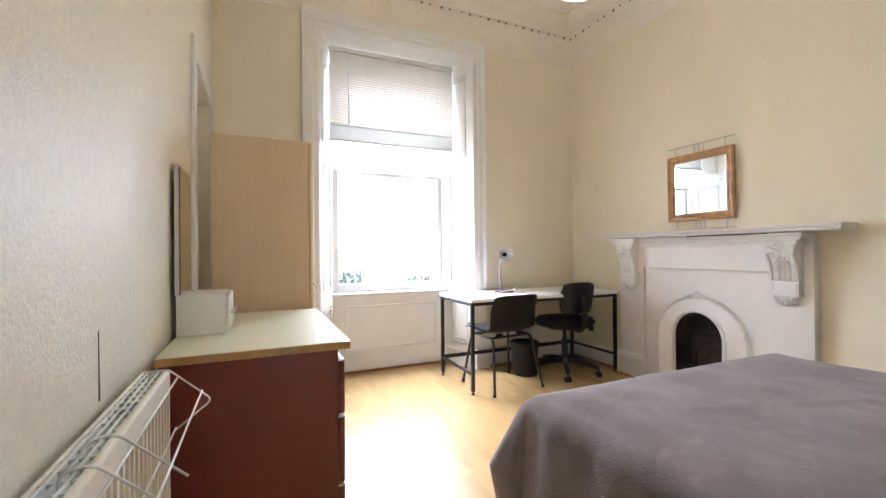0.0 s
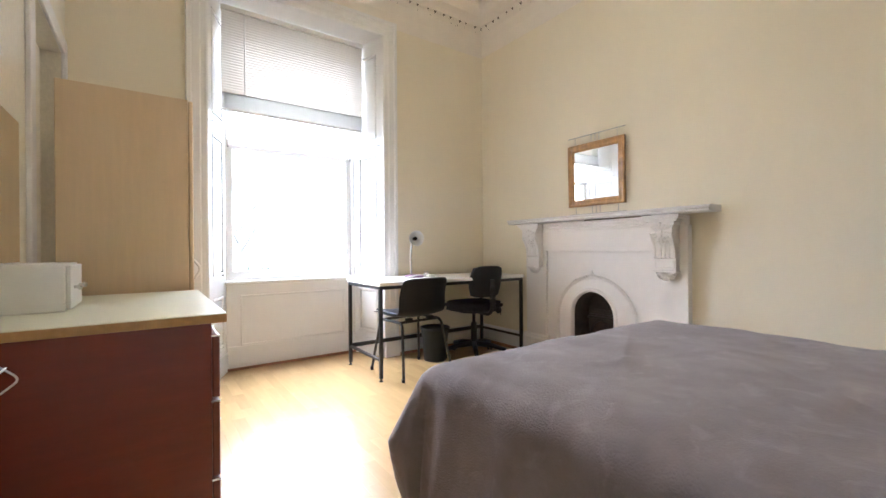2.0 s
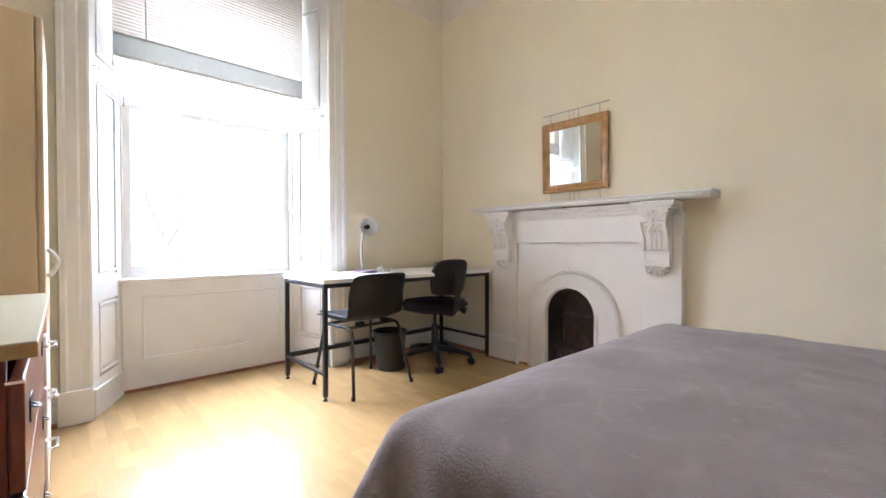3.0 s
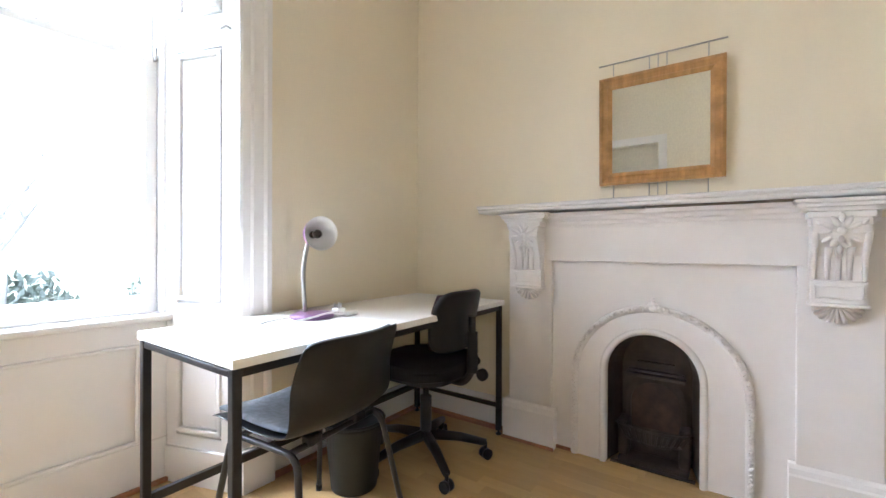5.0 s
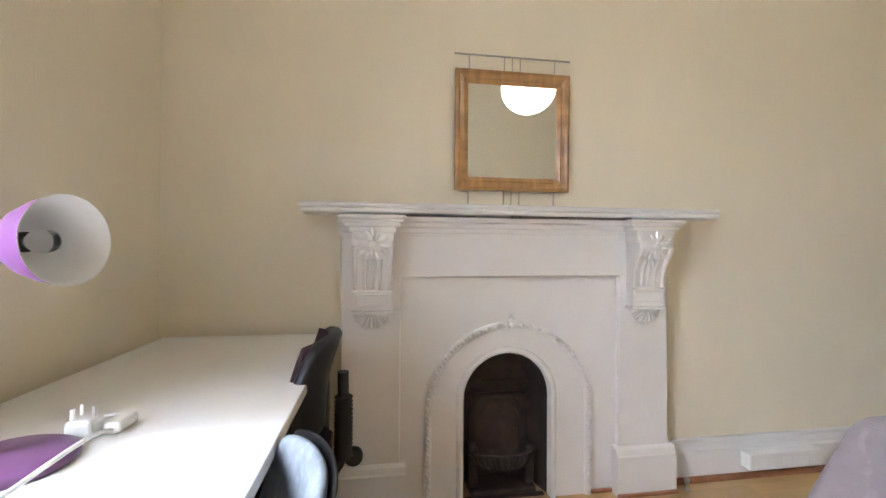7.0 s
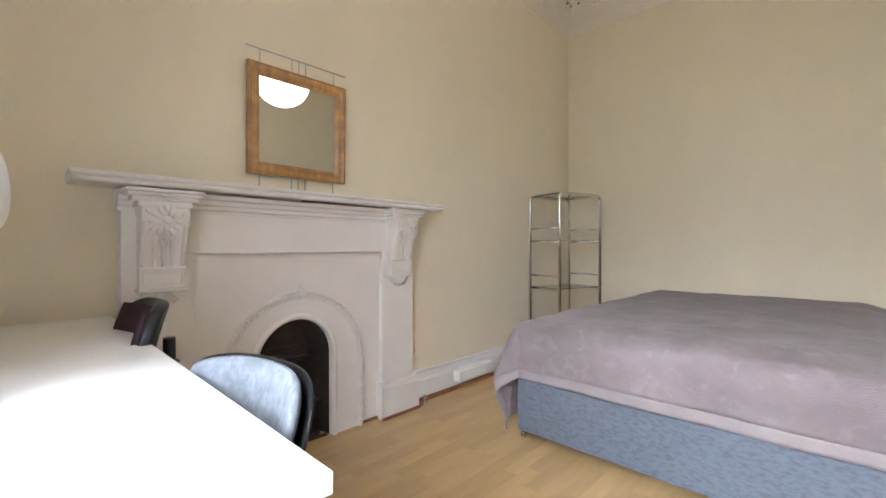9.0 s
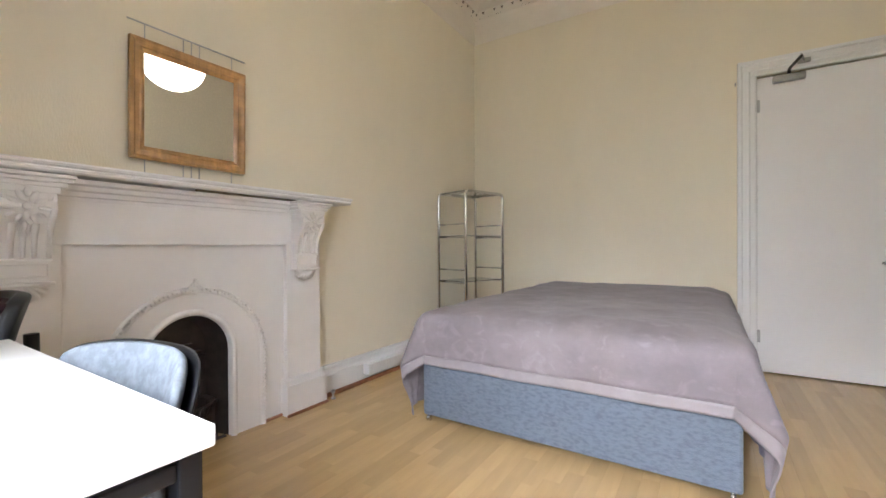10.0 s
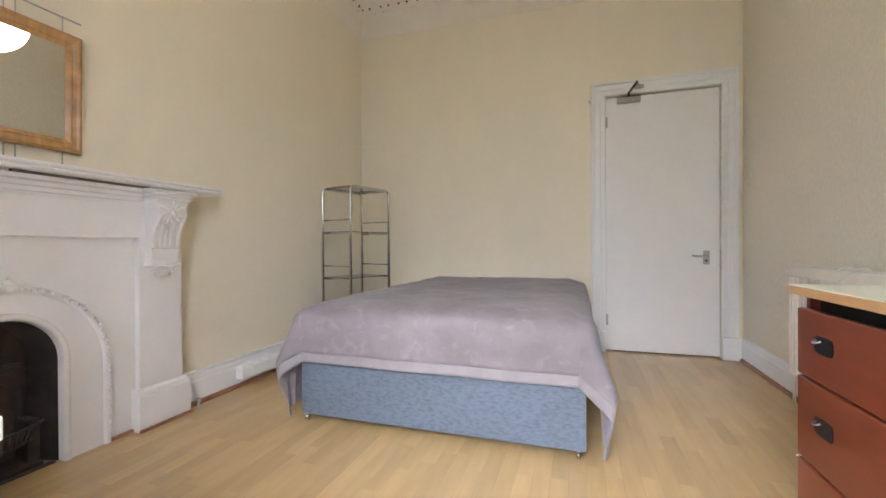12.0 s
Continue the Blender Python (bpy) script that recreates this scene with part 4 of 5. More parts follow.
for u in (0.125, 0.435, 0.505, 0.575, 0.88):
    bm = B()
    tube(bm, [(-0.001, -h + 2 * h * u, -0.060), (-0.001, -h + 2 * h * u, H2 + 0.066)], 0.0021, 6)
    part("hanger_wire", bm, "wire_grey", mir)


# ---- shell chair ----
def shell_chair(at, rz):
    ob = thing("shell_chair", at, "black plastic shell chair with grey-blue upholstered pad", "chair", rz=rz)
    prof = [(-0.272, 0.748), (-0.262, 0.715), (-0.246, 0.66), (-0.228, 0.60), (-0.212, 0.54), (-0.192, 0.49), (-0.160, 0.456), (-0.11, 0.440), (-0.03, 0.435), (0.06, 0.437), (0.14, 0.443), (0.20, 0.446), (0.228, 0.436)]
    def grid(inset, lift, v0, v1):
        bm = B()
        rows = []
        n = 16
        for j, (y, z) in enumerate(prof[v0:v1]):
            jj = j + v0
            back = max(0.0, min(1.0, (7 - jj) / 4))
            half = (0.213 + 0.012 * math.sin(jj / 12 * math.pi)) * (0.975 if jj == 0 else 1.0) * (1 - inset)
            row = []
            for i in range(n + 1):
                u = 2 * i / n - 1
                c = abs(u) ** 3
                yy = y + back * (0.055 * u * u + 0.02 * c) + lift * back
                zz = z + (1 - back) * 0.022 * u * u + lift * (1 - back) - (0.018 * abs(u) ** 5 if jj <= 1 else 0)
                row.append(bm.verts.new((half * u, yy, zz)))
            rows.append(row)
        for a, b in zip(rows, rows[1:]):
            for i in range(n):
                bm.faces.new((a[i], a[i + 1], b[i + 1], b[i])).smooth = True
        return bm
    sh = part("shell", grid(0.0, 0.0, 0, 13), "black_plastic", ob, "black moulded plastic shell", True)
    m = sh.modifiers.new("thickness", "SOLIDIFY")
    m.thickness, m.offset = 0.007, 0
    m = sh.modifiers.new("round", "SUBSURF")
    m.levels = m.render_levels = 1
    pad = part("pad", grid(0.10, 0.016, 0, 13), "seat_pad", ob, "grey-blue fabric pad", True)
    m = pad.modifiers.new("thickness", "SOLIDIFY")
    m.thickness, m.offset = 0.018, 0
    m = pad.modifiers.new("round", "SUBSURF")
    m.levels = m.render_levels = 1
    for x in (-1, 1):
        bm = B()
        tube(bm, bent([(x * 0.235, 0.215, 0.008), (x * 0.185, 0.155, 0.408), (x * 0.185, -0.145, 0.408), (x * 0.232, -0.225, 0.008)], 0.05, 6), 0.0105, 10)
        leg = part("leg_frame", bm, "black_steel", ob)
        for y in (0.215, -0.225):
            bm = B()
            tube(bm, [(x * 0.235, y, 0.0), (x * 0.234, y, 0.026)], 0.013, 10)
            part("foot", bm, "black_plastic", leg)
    for y in (0.12, -0.11):
        bm = B()
        tube(bm, [(-0.185, y, 0.408), (0.185, y, 0.408)], 0.010, 8)
        part("cross_bar", bm, "black_steel", ob)
    for x in (-0.10, 0.10):
        bm = B()
        box(bm, x - 0.025, x + 0.025, -0.13, -0.09, 0.405, 0.437, 0.006)
        part("bracket", bm, "black_plastic", ob)


shell_chair((2.160, 3.655, 0), 5)


# ---- swivel chair ----
def swivel_chair(at, rz):
    ob = thing("swivel_chair", at, "black office swivel chair on a five-star base", "chair", rz=rz)
    bm = B()
    pts = [(0.225 * max(-1, min(1, 1.18 * math.cos(2 * math.pi * k / 32))), 0.215 * max(-1, min(1, 1.18 * math.sin(2 * math.pi * k / 32)))) for k in range(32)]
    prism(bm, pts, "z", 0.435, 0.490)
    bmesh.ops.bevel(bm, geom=[e for e in bm.edges if abs(e.verts[0].co.z - e.verts[1].co.z) < 1e-4], offset=0.020, segments=3, affect="EDGES")
    part("seat", bm, "black_fabric", ob, "black fabric seat", True)
    bm = B()
    prism(bm, [(x * 0.94, y * 0.94) for x, y in pts], "z", 0.418, 0.436)
    part("seat_shell", bm, "black_plastic", ob)
    bm = B()
    n = 14
    rows = []
    for j in range(13):
        v = j / 12
        z = 0.545 + 0.268 * v
        half = 0.163 * (1 - 0.12 * abs(2 * v - 1) ** 3) + 0.01 * math.sin(v * math.pi)
        row = []
        for i in range(n + 1):
            u = 2 * i / n - 1
            row.append(bm.verts.new((half * u, -0.190 - 0.05 * v + 0.045 * u * u + 0.015 * math.sin(v * math.pi), z - 0.02 * abs(u) ** 5 * (2 * v - 1))))
        rows.append(row)
    for a, b in zip(rows, rows[1:]):
        for i in range(n):
            bm.faces.new((a[i], a[i + 1], b[i + 1], b[i])).smooth = True
    back = part("backrest", bm, "black_plastic", ob, "black curved backrest", True)
    m = back.modifiers.new("thickness", "SOLIDIFY")
    m.thickness, m.offset = 0.032, 0
    m = back.modifiers.new("soft", "BEVEL")
    m.width, m.segments = 0.010, 3
    bm = B()
    rows = []
    for j in range(9):
        v = 0.06 + 0.88 * j / 8
        half = 0.152 * (1 - 0.12 * abs(2 * v - 1) ** 3)
        rows.append([bm.verts.new((half * u, -0.168 - 0.05 * v + 0.045 * u * u + 0.015 * math.sin(v * math.pi) - 0.010 * u ** 4, 0.545 + 0.268 * v)) for u in [2 * i / n - 1 for i in range(n + 1)]])
    for a, b in zip(rows, rows[1:]):
        for i in range(n):
            bm.faces.new((a[i], a[i + 1], b[i + 1], b[i])).smooth = True
    pad = part("back_pad", bm, "maroon", ob, "dark maroon fabric back pad", True)
    m = pad.modifiers.new("thickness", "SOLIDIFY")
    m.thickness, m.offset = 0.018, 0
    bm = B()
    tube(bm, bent([(0, -0.02, 0.405), (0, -0.215, 0.400), (0, -0.258, 0.46), (0, -0.256, 0.70)], 0.06, 6), 0.016, 10)
    part("spine", bm, "black_steel", ob)
    bm = B()
    prof = [(0.018, 0.0)] + [(0.027 if k % 2 else 0.020, 0.006 * k) for k in range(30)] + [(0.018, 0.180)]
    lathe(bm, prof, 14, pose(0, -0.258, 0.455))
    part("gaiter", bm, "rubber", ob, "ribbed rubber gaiter", True)
    bm = B()
    lathe(bm, [(0.018, 0), (0.027, 0.004), (0.027, 0.022), (0.018, 0.028)], 12, pose(0.03, -0.283, 0.44, 0, 90, 0))
    part("knob", bm, "black_plastic", ob)
    bm = B()
    tube(bm, [(0.05, -0.05, 0.412), (0.225, -0.10, 0.400), (0.235, -0.10, 0.36)], 0.005, 8)
    part("lever", bm, "chrome", ob, "chrome height lever")
    bm = B()
    box(bm, -0.07, 0.07, -0.09, 0.09, 0.395, 0.418, 0.006)
    part("mechanism", bm, "black_steel", ob)
    bm = B()
    lathe(bm, [(0.027, 0.10), (0.027, 0.30), (0.020, 0.305), (0.014, 0.31), (0.014, 0.40)], 16)
    part("gas_column", bm, "black_steel", ob)
    for k in range(5):
        a = 2 * math.pi * k / 5 + 0.35
        bm = B()
        tube(bm, [(0.02 * math.cos(a), 0.02 * math.sin(a), 0.118), (0.16 * math.cos(a), 0.16 * math.sin(a), 0.105), (0.285 * math.cos(a), 0.285 * math.sin(a), 0.075)], 0.026, 8, 0.017)
        arm = part("base_arm", bm, "black_plastic", ob)
        bm = B()
        cx, cy = 0.285 * math.cos(a), 0.285 * math.sin(a)
        t = Vector((-math.sin(a + 0.5), math.cos(a + 0.5), 0))
        for s in (-1, 1):
            c = Vector((cx, cy, 0.025)) + t * 0.014 * s
            tube(bm, [c - t * 0.008, c + t * 0.008], 0.0248, 14)
        tube(bm, [(cx, cy, 0.03), (cx, cy, 0.078)], 0.008, 8)
        part("castor", bm, "black_plastic", arm)


swivel_chair((2.830, 3.685, 0), -1)

# ---- bin ----
bin_ob = thing("waste_bin", (2.485, 3.80, 0), "dark green plastic waste bin under the desk", "bin")
bm = B()
lathe(bm, [(0.092, 0.0), (0.095, 0.004), (0.120, 0.262), (0.127, 0.266), (0.127, 0.276), (0.118, 0.276), (0.112, 0.262), (0.088, 0.012), (0.0, 0.010)], 32)
part("tub", bm, "bin", bin_ob)
bm = B()
lathe(bm, [(0.119, 0.2765), (0.128, 0.2765), (0.131, 0.281), (0.128, 0.286), (0.119, 0.286), (0.117, 0.281), (0.119, 0.2765)], 32, cap=False)
part("rim", bm, "bin", bin_ob)

# ---- desk lamp ----
lamp = thing("desk_lamp", (2.325, 3.870, TZ), "purple desk lamp with a flexible silver neck", "lamp")
bm = B()
lathe(bm, [(0.082, 0.0), (0.086, 0.005), (0.084, 0.013), (0.070, 0.019), (0.03, 0.022), (0.0, 0.022)], 40, Matrix.Diagonal((1.0, 1.0, 1, 1)))
part("base", bm, "purple", lamp, "round purple base")
bm = B()
neck = [(-0.012, 0.030, 0.015), (-0.016, 0.034, 0.10), (-0.020, 0.034, 0.19), (-0.018, 0.018, 0.265), (-0.014, 0.002, 0.316)]
tube(bm, bent(neck, 0.04, 4), 0.0085, 12)
part("neck", bm, "dull_steel", lamp, "silver gooseneck")
hd = new("head")
hd.parent = lamp
axis = Vector((-0.27, -0.96, 0.04)).normalized()
hd.matrix_basis = Matrix.Translation((-0.017, -0.020, 0.329)) @ axis.to_track_quat("Z", "Y").to_matrix().to_4x4() @ Matrix.Scale(0.85, 4)
shade = [(0.0, -0.045), (0.020, -0.045), (0.024, -0.040), (0.024, -0.008), (0.032, 0.0), (0.046, 0.020), (0.060, 0.045), (0.070, 0.075), (0.076, 0.105)]
bm = B()
lathe(bm, shade, 36, cap=False)
part("shade", bm, "lilac", hd, "lilac plastic shade", True)
bm = B()
lathe(bm, [(0.0765, 0.106), (0.0745, 0.106), (0.068, 0.075), (0.058, 0.046), (0.044, 0.022), (0.030, 0.004), (0.0, 0.002)], 36, cap=False)
part("lining", bm, "shade_white", hd, "white shade lining", True)
bm = B()
lathe(bm, [(0.017, 0.003), (0.017, 0.028), (0.012, 0.030)], 16)
part("bulb_holder", bm, "black_plastic", hd, "dark bulb holder")
bm = B()
lathe(bm, [(0.012, 0.030), (0.018, 0.045), (0.021, 0.058), (0.018, 0.072), (0.009, 0.080), (0.0, 0.082)], 16)
part("bulb", bm, "glass", hd, "clear glass lamp bulb", True)
cable = thing("lamp_cable", (2.325, 3.870, TZ), "white lamp cable and plug coiled on the desk", "cable")
bm = B()
line = [(-0.075, 0.03, 0.006), (-0.16, 0.05, 0.004), (-0.25, -0.01, 0.004), (-0.20, -0.07, 0.005), (-0.08, -0.075, 0.012), (0.0, -0.09, 0.026), (0.06, -0.085, 0.020), (0.10, -0.085, 0.008)]
tube(bm, bent(line, 0.05, 6), 0.0038, 8)
part("flex", bm, "white_plastic", cable, smooth=True)
bm = B()
line = [(0.15, -0.085, 0.008), (0.185, -0.06, 0.006), (0.17, -0.01, 0.006), (0.12, 0.0, 0.010), (0.10, -0.045, 0.024)]
tube(bm, bent(line, 0.04, 6), 0.0038, 8)
part("flex", bm, "white_plastic", cable, smooth=True)
bm = B()
box(bm, 0.095, 0.155, -0.098, -0.070, 0.001, 0.022, 0.007, 3)
part("inline_switch", bm, "white_plastic", cable)
bm = B()
box(bm, 0.075, 0.118, -0.065, -0.022, 0.001, 0.034, 0.009, 3)
plug = part("plug", bm, "white_plastic", cable, "white three-pin plug")
for dx, dy in ((0.097, -0.058), (0.085, -0.032), (0.109, -0.032)):
    bm = B()
    box(bm, dx - 0.003, dx + 0.003, dy - 0.002, dy + 0.002, 0.034, 0.052)
    part("pin", bm, "white_plastic", plug)

# ---- chrome shelf rack ----
rack = thing("shelf_rack", (3.107, 0.527, 0), "chrome tube shelf rack with glass shelves", "shelf", rz=-105)
rw, rd, rh = 0.235, 0.165, 1.385       # half length, half depth, height
for y in (-rd, rd):
    bm = B()
    tube(bm, bent([(-rw, y, 0.0), (-rw, y, rh), (rw, y, rh), (rw, y, 0.0)], 0.045, 6), 0.0125, 10)
    part("side_frame", bm, "chrome", rack, "bent chrome tube frame")
for z in (0.24, 0.622, 1.005, rh - 0.004):
    for x in (-rw, rw):
        bm = B()
        tube(bm, [(x * (1.0 if z < rh - 0.1 else 0.80), -rd, z), (x * (1.0 if z < rh - 0.1 else 0.80), rd, z)], 0.007, 8)
        part("shelf_rail", bm, "chrome", rack)
    if z < rh - 0.1:
        for x in (-rw, rw):
            bm = B()
            tube(bm, [(x, -rd, z + 0.107), (x, rd, z + 0.107)], 0.006, 8)
            part("guard_rail", bm, "chrome", rack)
    bm = B()
    k = 0.9 if z > rh - 0.1 else 1.0
    box(bm, -rw * k + 0.006, rw * k - 0.006, -rd + 0.006, rd - 0.006, z + 0.0075, z + 0.0125, 0.001)
    part("glass_shelf", bm, "glass", rack, "clear glass shelf")

# ---- radiator and airer ----
RX0, RX1, RY0, RY1, RZ0, RZ1 = XL + 0.022, XL + 0.085, 0.95, 2.06, 0.17, 0.775
rad = thing("radiator", (RX0, RY0, 0), "cream panel radiator on the wall", "radiator")
rl, rt = RY1 - RY0, RX1 - RX0
bm = B()
n = int(rl / 0.0333)
pts = []
for k in range(n):
    y = k * rl / n
    s = rl / n
    pts += [(rt - 0.016, y), (rt - 0.016, y + s * 0.35), (rt, y + s * 0.50), (rt, y + s * 0.85)]
pts += [(rt - 0.016, rl), (rt - 0.020, rl), (rt - 0.020, 0.0)]
prism(bm, pts, "z", RZ0, RZ1 - 0.035)
part("panel", bm, "radiator", rad, "ribbed cream radiator panel")
bm = B()
box(bm, rt - 0.014, rt + 0.001, -0.004, rl + 0.004, RZ1 - 0.060, RZ1 - 0.002, 0.006)
box(bm, 0.0, 0.006, -0.004, rl + 0.004, RZ0, RZ1 - 0.002, 0.002)
for y in (-0.006, rl - 0.002):
    box(bm, 0.0, rt, y, y + 0.008, RZ0, RZ1 - 0.001, 0.003)
part("casing", bm, "radiator", rad)
for x in (0.010, 0.023, 0.036, 0.049):
    bm = B()
    box(bm, x, x + 0.0045, 0.002, rl - 0.002, RZ1 - 0.014, RZ1 - 0.004, 0.001)
    part("grille_bar", bm, "white_wire", rad)
for k in range(30):
    bm = B()
    y = 0.02 + k * (rl - 0.044) / 29
    box(bm, 0.006, rt - 0.014, y, y + 0.0045, RZ1 - 0.012, RZ1 - 0.0055)
    part("grille_cross_bar", bm, "white_wire", rad)
for y in (0.12, rl - 0.12):
    bm = B()
    box(bm, -0.021, 0.0, y - 0.015, y + 0.015, RZ0 + 0.05, RZ1 - 0.06)
    part("wall_bracket", bm, "dull_steel", rad)
for y in (-0.02, rl + 0.02):
    bm = B()
    tube(bm, bent([(rt / 2, y + (0.03 if y < 0 else -0.03), RZ0 + 0.03), (rt / 2, y, RZ0 + 0.03), (rt / 2, y, 0.001)], 0.015), 0.008, 8)
    part("pipe", bm, "radiator", rad)
airer = thing("radiator_airer", (0, 0, RZ1), "white wire clothes airer hooked over the radiator", "airer")


def airer_wire(y, low):
    z = 0.0
    pts = [(RX1 - 0.030, y, z - 0.05), (RX1 - 0.030, y, z + 0.014), (RX1 + 0.008, y, z + 0.018), (0.242, y, z - 0.072)]
    if low:
        pts += [(0.160, y, z - 0.138)]
    bm = B()
    tube(bm, bent(pts, 0.016, 4), 0.0023, 8)
    part("arm", bm, "white_wire", airer, smooth=True)


for y, low in ((1.06, True), (1.47, False), (1.575, False), (1.985, True)):
    airer_wire(y, low)
for x, z in ((0.163, -0.012), (0.218, -0.051), (0.160, -0.138)):
    bm = B()
    tube(bm, [(x, 1.055, z + 0.004), (x, 1.99, z + 0.004)], 0.0023, 8)
    part("rail", bm, "white_wire", airer, smooth=True)

# ---- dressing mirror on its drawer box ----
CT = ch + 0.0292
vb = thing("dressing_mirror", (XL + 0.018, 2.585, CT), "white dressing-table mirror on a small drawer box", "mirror")
bm = B()
box(bm, 0.0, 0.168, 0.0, 0.27, 0.0, 0.154, 0.003)
part("box", bm, "melamine", vb, "white drawer box")
bm = B()
box(bm, 0.1685, 0.181, 0.004, 0.266, 0.006, 0.148, 0.003)
d = part("drawer", bm, "melamine", vb)
for y in (0.07, 0.20):
    bm = B()
    lathe(bm, [(0.005, 0), (0.005, 0.008), (0.010, 0.013), (0.009, 0.020), (0.0, 0.023)], 14, pose(0.181, y, 0.074, 0, 90, 0))
    part("knob", bm, "chrome", d, "chrome knob", True)
bm = B()
box(bm, -0.004, 0.012, 0.0, 0.27, 0.1545, 0.650, 0.003)
part("back_board", bm, "melamine", vb)
bm = B()
box(bm, 0.0125, 0.0155, 0.002, 0.268, 0.158, 0.648)
part("glass", bm, "mirror", vb, "mirror glass")
bm = B()
box(bm, 0.0125, 0.016, 0.0, 0.0018, 0.158, 0.648)
part("edge_strip", bm, "black_steel", vb)

# ---- fittings along the walls ----
sock = thing("socket_box", (XR - 0.0225, 1.28, 0.055), "white surface socket box on the skirting", "socket")
bm = B()
box(bm, -0.056, 0.0, 0.0, 0.39, 0.0, 0.072, 0.005)
part("box", bm, "white_plastic", sock)
for y in (0.06, 0.20, 0.33):
    bm = B()
    box(bm, -0.0585, -0.0562, y - 0.020, y + 0.020, 0.018, 0.056, 0.001)
    part("outlet", bm, "melamine", sock)
bm = B()
box(bm, XR - 0.020, XR - 0.001, 0.9, 2.02, 0.1725, 0.190, 0.003)
structure("trim_conduit", bm, "white_plastic", "white cable trunking on the skirting")
valve = thing("pipe_stub", (3.262, 1.995, 0), "small capped brass pipe stub by the hearth", "pipe")
bm = B()
lathe(bm, [(0.014, 0.0), (0.014, 0.006), (0.007, 0.008), (0.007, 0.035), (0.012, 0.037), (0.012, 0.052), (0.006, 0.055)], 14)
part("stub", bm, "dull_steel", valve)
hook = thing("dado_hook", (1.165, YD + 0.001, 2.10), "small grey metal hook on the wall", "hook")
bm = B()
tube(bm, [(0, 0, 0), (0, 0.02, 0.0), (0, 0.022, 0.015)], 0.005, 8)
part("pin", bm, "dull_steel", hook)
sw = thing("blank_plate", (XL, 0.10, 1.42), "painted-over blanking plate on the wall", "plate")
bm = B()
box(bm, 0.0, 0.010, -0.04, 0.04, -0.04, 0.04, 0.004)
part("plate", bm, "wall", sw)
# trim of the press recess
bm = B()
box(bm, XL, XL + 0.020, PY0 - 0.085, PY0, 0.0, PTOP + 0.085, 0.005)
box(bm, XL, XL + 0.018, PY0, PY1, PTOP, PTOP + 0.085, 0.005)
box(bm, XL, XL + 0.020, PY1, PY1 + 0.07, 0.0, PTOP + 0.085, 0.005)
structure("trim_press", bm, "white_old", "white painted press surround")
# a split seam in the paper over the radiator
bm = B()
prism(bm, [(1.8180, 0.780), (1.8250, 0.780), (1.8240, 0.800), (1.8208, 0.840), (1.8186, 0.880), (1.8168, 0.926), (1.8178, 0.880), (1.8194, 0.840), (1.8190, 0.800)], "x", XL + 0.0004, XL + 0.0022)
structure("trim_seam", bm, "gap_dark", "dark split seam in the wallpaper")


# ---- pierced leaf course of the cornice ----
def leaf_course():
    leaves, gaps = B(), B()
    runs = [((XL, YD), (1, 0), XR - XL, (0, 1)), ((XR, YD), (0, 1), YW - YD, (-1, 0)), ((XR, YW), (-1, 0), XR - XL, (0, -1)), ((XL, YW), (0, -1), YW - YD, (1, 0))]
    rng = random.Random(6)
    for (x, y), (dx, dy), length, (ox, oy) in runs:
        n = int((length - 0.2) / 0.185)
        step = (length - 0.2) / n
        for k in range(n + 1):
            s = 0.10 + k * step
            m = Matrix(((dx, ox, 0, x + dx * s), (dy, oy, 0, y + dy * s), (0, 0, 1, 0), (0, 0, 0, 1)))
            # a pair of recesses between the leaves: small wedges, dark-coloured for the shade in them, let into the
            # course, point down
            for off in (-0.040, 0.040):
                d = rng.uniform(0.6, 1.1)
                o = off + rng.uniform(-0.006, 0.006)
                v = [gaps.verts.new(m @ Vector(p)) for p in ((o - 0.017 * d, 0.0655, 3.2450), (o + 0.017 * d, 0.0655, 3.2450), (o, 0.030, 3.2440), (o + 0.004, 0.0575, 3.2450 - 0.024 * d))]
                for f in ((0, 1, 2), (0, 3, 1), (1, 3, 2), (0, 2, 3)):
                    gaps.faces.new([v[i] for i in f])
            for off, r in ((0.0, 0.011), (-0.078, 0.012), (0.078, 0.012), (-0.020, 0.007), (0.020, 0.007)):
                bmesh.ops.create_icosphere(leaves, subdivisions=1, radius=r, matrix=m @ Matrix.Translation((off, 0.060, 3.238)) @ Matrix.Diagonal((1.3, 0.5, 1.0, 1)))
            for _ in range(3):
                if rng.random() > 0.35:
                    bmesh.ops.create_icosphere(gaps, subdivisions=1, radius=rng.uniform(0.003, 0.005), matrix=m @ Matrix.Translation((rng.uniform(-0.09, 0.09), 0.036 + rng.uniform(-0.002, 0.006), 3.200 + rng.uniform(-0.006, 0.010))))
    tagged(part("leaves", leaves, "plaster", cornice, "plaster leaves", True), kind="stuff")
    tagged(part("piercings", gaps, "gap_dark", cornice, "dark wedges and dots for the shaded piercings between the leaves"), kind="stuff")


leaf_course()

# ---- outside ----
bm = B()
box(bm, -150, 150, 4.9, 300, -2.4, -2.2)
structure("ground", bm, "grass", "grass beyond the window")


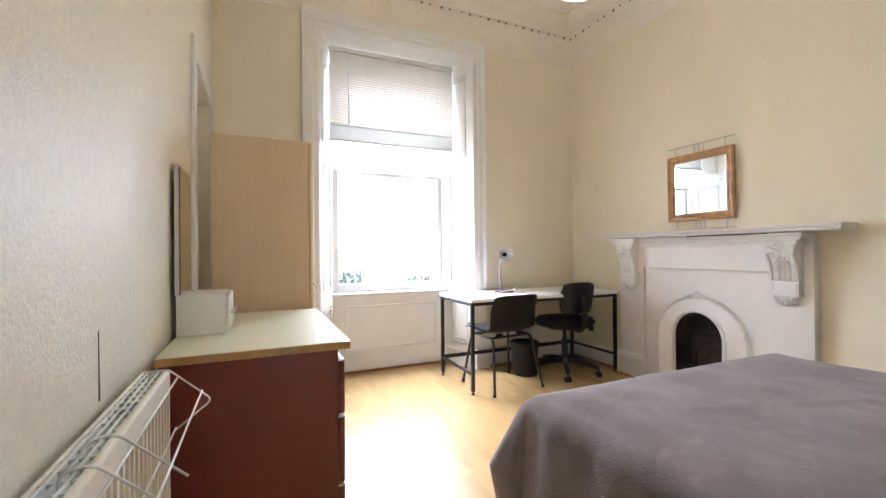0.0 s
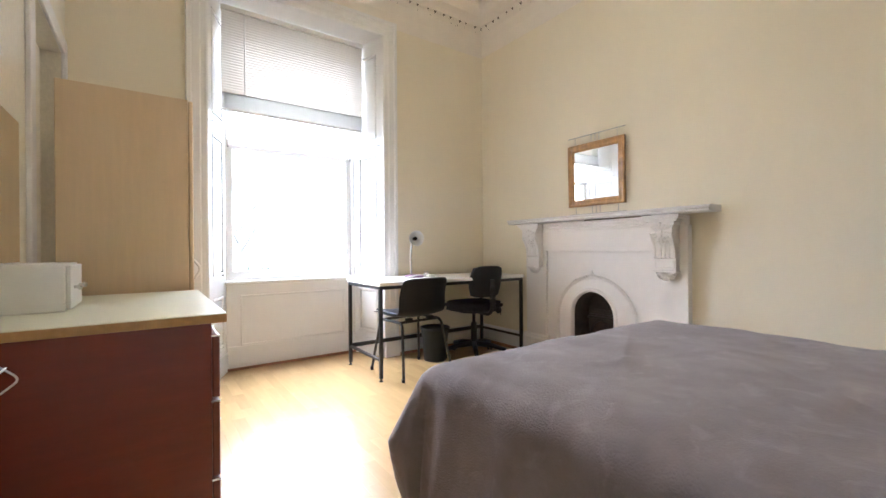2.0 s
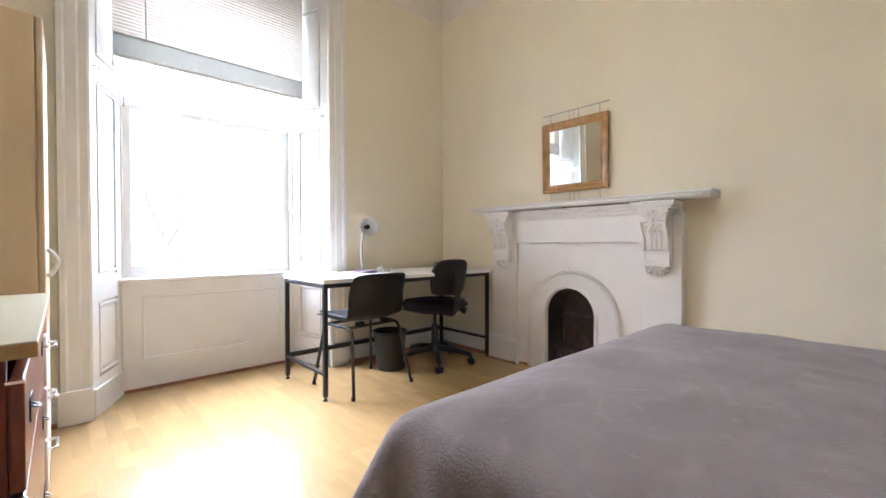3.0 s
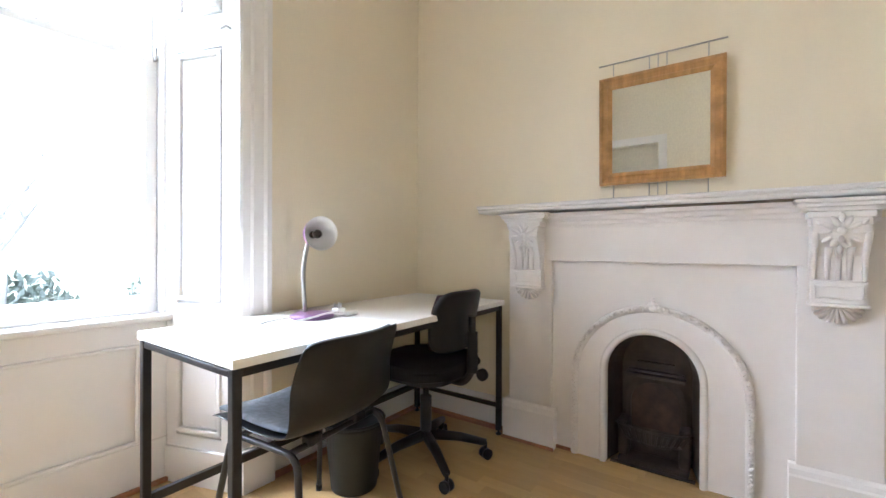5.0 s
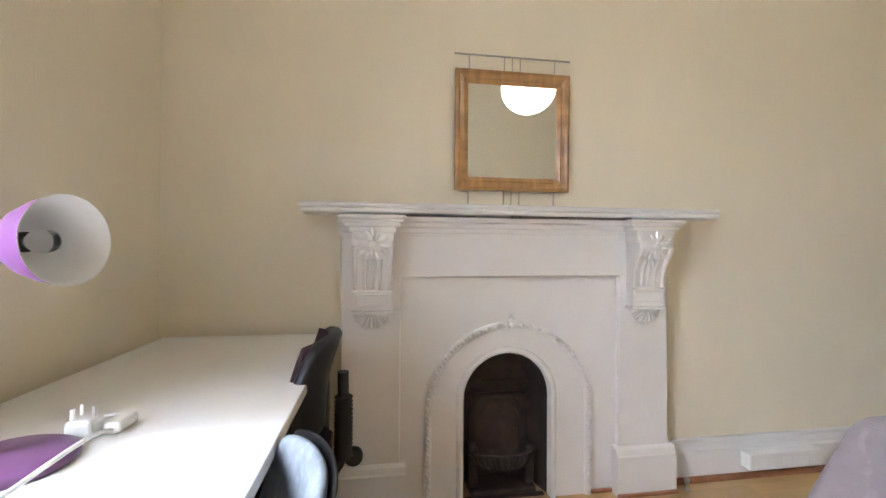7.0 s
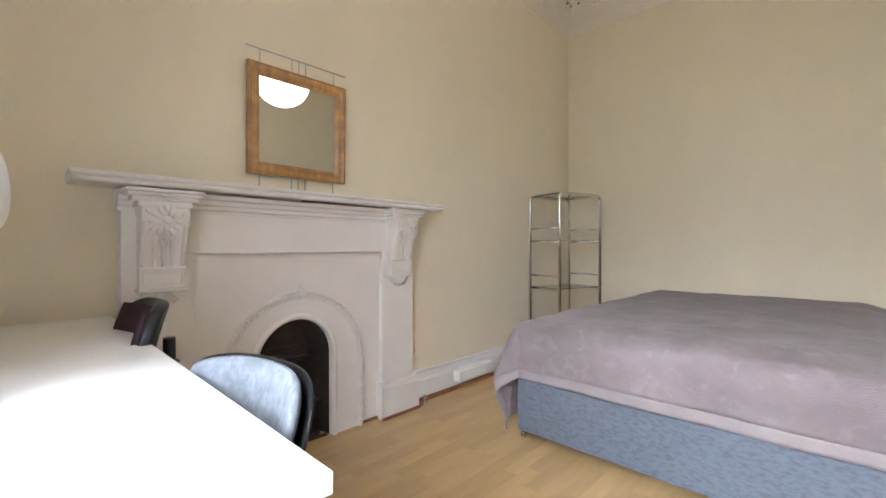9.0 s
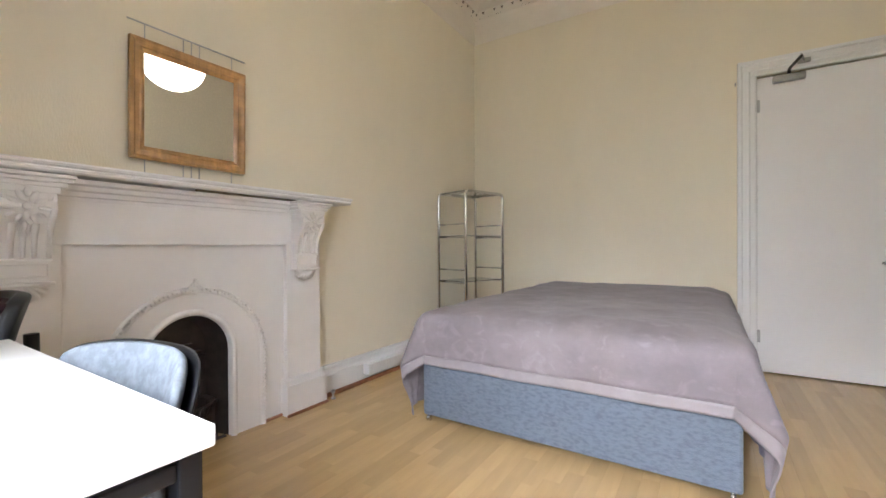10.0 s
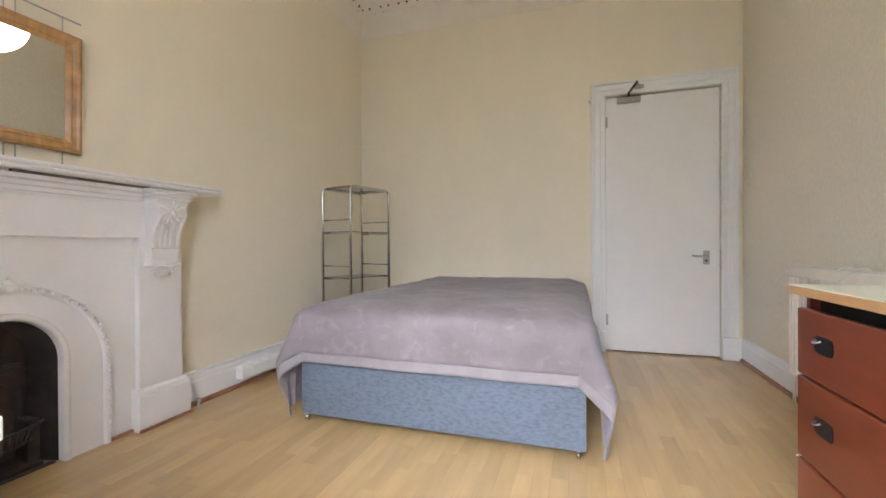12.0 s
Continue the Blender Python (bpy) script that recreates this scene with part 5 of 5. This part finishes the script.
def bare_tree(at, height, seed):
    """A leafless tree: a tapered trunk, limbs and many fine twigs."""
    rng = random.Random(seed)
    ob = thing("bare_tree", at, "leafless tree with fine branches beyond the window", "tree", "trees outside")
    trunk, twigs = B(), B()
    tube(trunk, [(0, 0, 0), (0.1, 0.05, height * 0.2), (0.0, 0.1, height * 0.45)], height * 0.022, 8, height * 0.014)
    def grow(bm, p, d, ln, r, depth):
        q = p + d * ln * 0.5 + Vector((rng.uniform(-1, 1), rng.uniform(-1, 1), rng.uniform(-0.3, 0.6))) * ln * 0.08
        e = q + (d + Vector((rng.uniform(-0.3, 0.3), rng.uniform(-0.3, 0.3), rng.uniform(-0.1, 0.3)))).normalized() * ln * 0.5
        tube(bm, [p, q, e], r, 5, r * 0.55, cap=False)
        if depth:
            for _ in range(3):
                nd = (d + Vector((rng.uniform(-1, 1), rng.uniform(-1, 1), rng.uniform(-0.35, 0.8))) * 0.75).normalized()
                grow(bm if depth > 2 else twigs, p.lerp(e, rng.uniform(0.5, 1.0)), nd, ln * rng.uniform(0.55, 0.75), r * 0.5, depth - 1)
    for k in range(5):
        a = 2 * math.pi * k / 5 + rng.uniform(-0.4, 0.4)
        grow(trunk, Vector((0, 0.1, height * rng.uniform(0.28, 0.45))), Vector((math.cos(a) * 0.7, math.sin(a) * 0.7, 0.9)).normalized(), height * 0.26, height * 0.010, 4)
    part("trunk", trunk, "bark", ob)
    tagged(part("twigs", twigs, "bark", ob), kind="stuff")


for x, y, hgt, seed in ((-3.0, 22.0, 8.5, 1), (4.5, 26.0, 9.5, 2), (11.0, 24.0, 8.0, 3), (19.0, 28.0, 9.0, 5)):
    bare_tree((x, y, -2.2), hgt, seed)


def shrub(at, r, seed):
    rng = random.Random(seed)
    ob = thing("shrub", at, "evergreen shrub beyond the window", "shrub", "shrubs outside")
    bm = B()
    for _ in range(420):
        a, b = rng.uniform(0, 2 * math.pi), rng.uniform(0, 1)
        rad = r * (0.55 + 0.45 * rng.random()) * (1 + 0.25 * math.sin(3 * a + seed))
        p = Vector((rad * math.cos(a) * math.cos(b), rad * math.sin(a) * math.cos(b), 0.1 + r * 1.1 * math.sin(b) * rng.uniform(0.6, 1.1)))
        s = r * rng.uniform(0.07, 0.14)
        m = Matrix.Translation(p) @ Euler((rng.uniform(0, 3), rng.uniform(0, 3), rng.uniform(0, 3))).to_matrix().to_4x4()
        v = [bm.verts.new(m @ Vector(c)) for c in ((-s, 0, 0), (0, -s * 0.5, 0.1 * s), (s, 0, 0), (0, s * 0.5, 0.1 * s))]
        bm.faces.new(v)
    part("foliage", bm, "leaf", ob)


for k, (x, y, r) in enumerate(((5.3, 27.0, 2.0), (10.6, 28.0, 1.5), (14.0, 26.0, 1.7), (0.5, 30.0, 1.2), (18.5, 25.0, 2.0))):
    shrub((x, y, -2.2), r, k + 10)


# ---- floor strips ----
def floor_strips():
    rng = random.Random(4)
    width, gap = 0.0655, 0.00022
    cols = int((XR - XL + 0.02) / width) + 1
    near, rest, cache = [], B(), {}
    for c in range(cols):
        x0 = XL + c * width
        x1 = min(x0 + width, XR + 0.005)
        y = YD - rng.uniform(0.02, 0.4)
        while y < SY:
            ln = rng.choice((0.30, 0.36, 0.42, 0.48))
            y1 = min(y + ln, SY)
            a = max(y, YD - 0.15)
            lim = SY if SX0 - 0.1 < (x0 + x1) / 2 < SX1 + 0.1 else YW
            b = min(y1, lim)
            if b - a > 0.02:
                if a > 1.55 and x0 > 0.55 and len(near) < 300:
                    key = (round(b - a, 3), round(x1 - x0, 3))
                    if key not in cache:
                        m = B()
                        box(m, -(x1 - x0) / 2 + gap, (x1 - x0) / 2 - gap, -(b - a) / 2 + gap, (b - a) / 2 - gap, -0.010, 0.0)
                        cache[key] = mesh_of("strip", m, "floor")
                    ob = new("floor_strip", cache[key])
                    ob.location, ob.parent = ((x0 + x1) / 2, (a + b) / 2, 0), floor
                    near.append(ob)
                else:
                    box(rest, x0 + gap, x1 - gap, a + gap, b - gap, -0.010, 0.0)
            y = y1
    tagged(part("floor_strips", rest, "floor", floor), kind="stuff")


floor_strips()
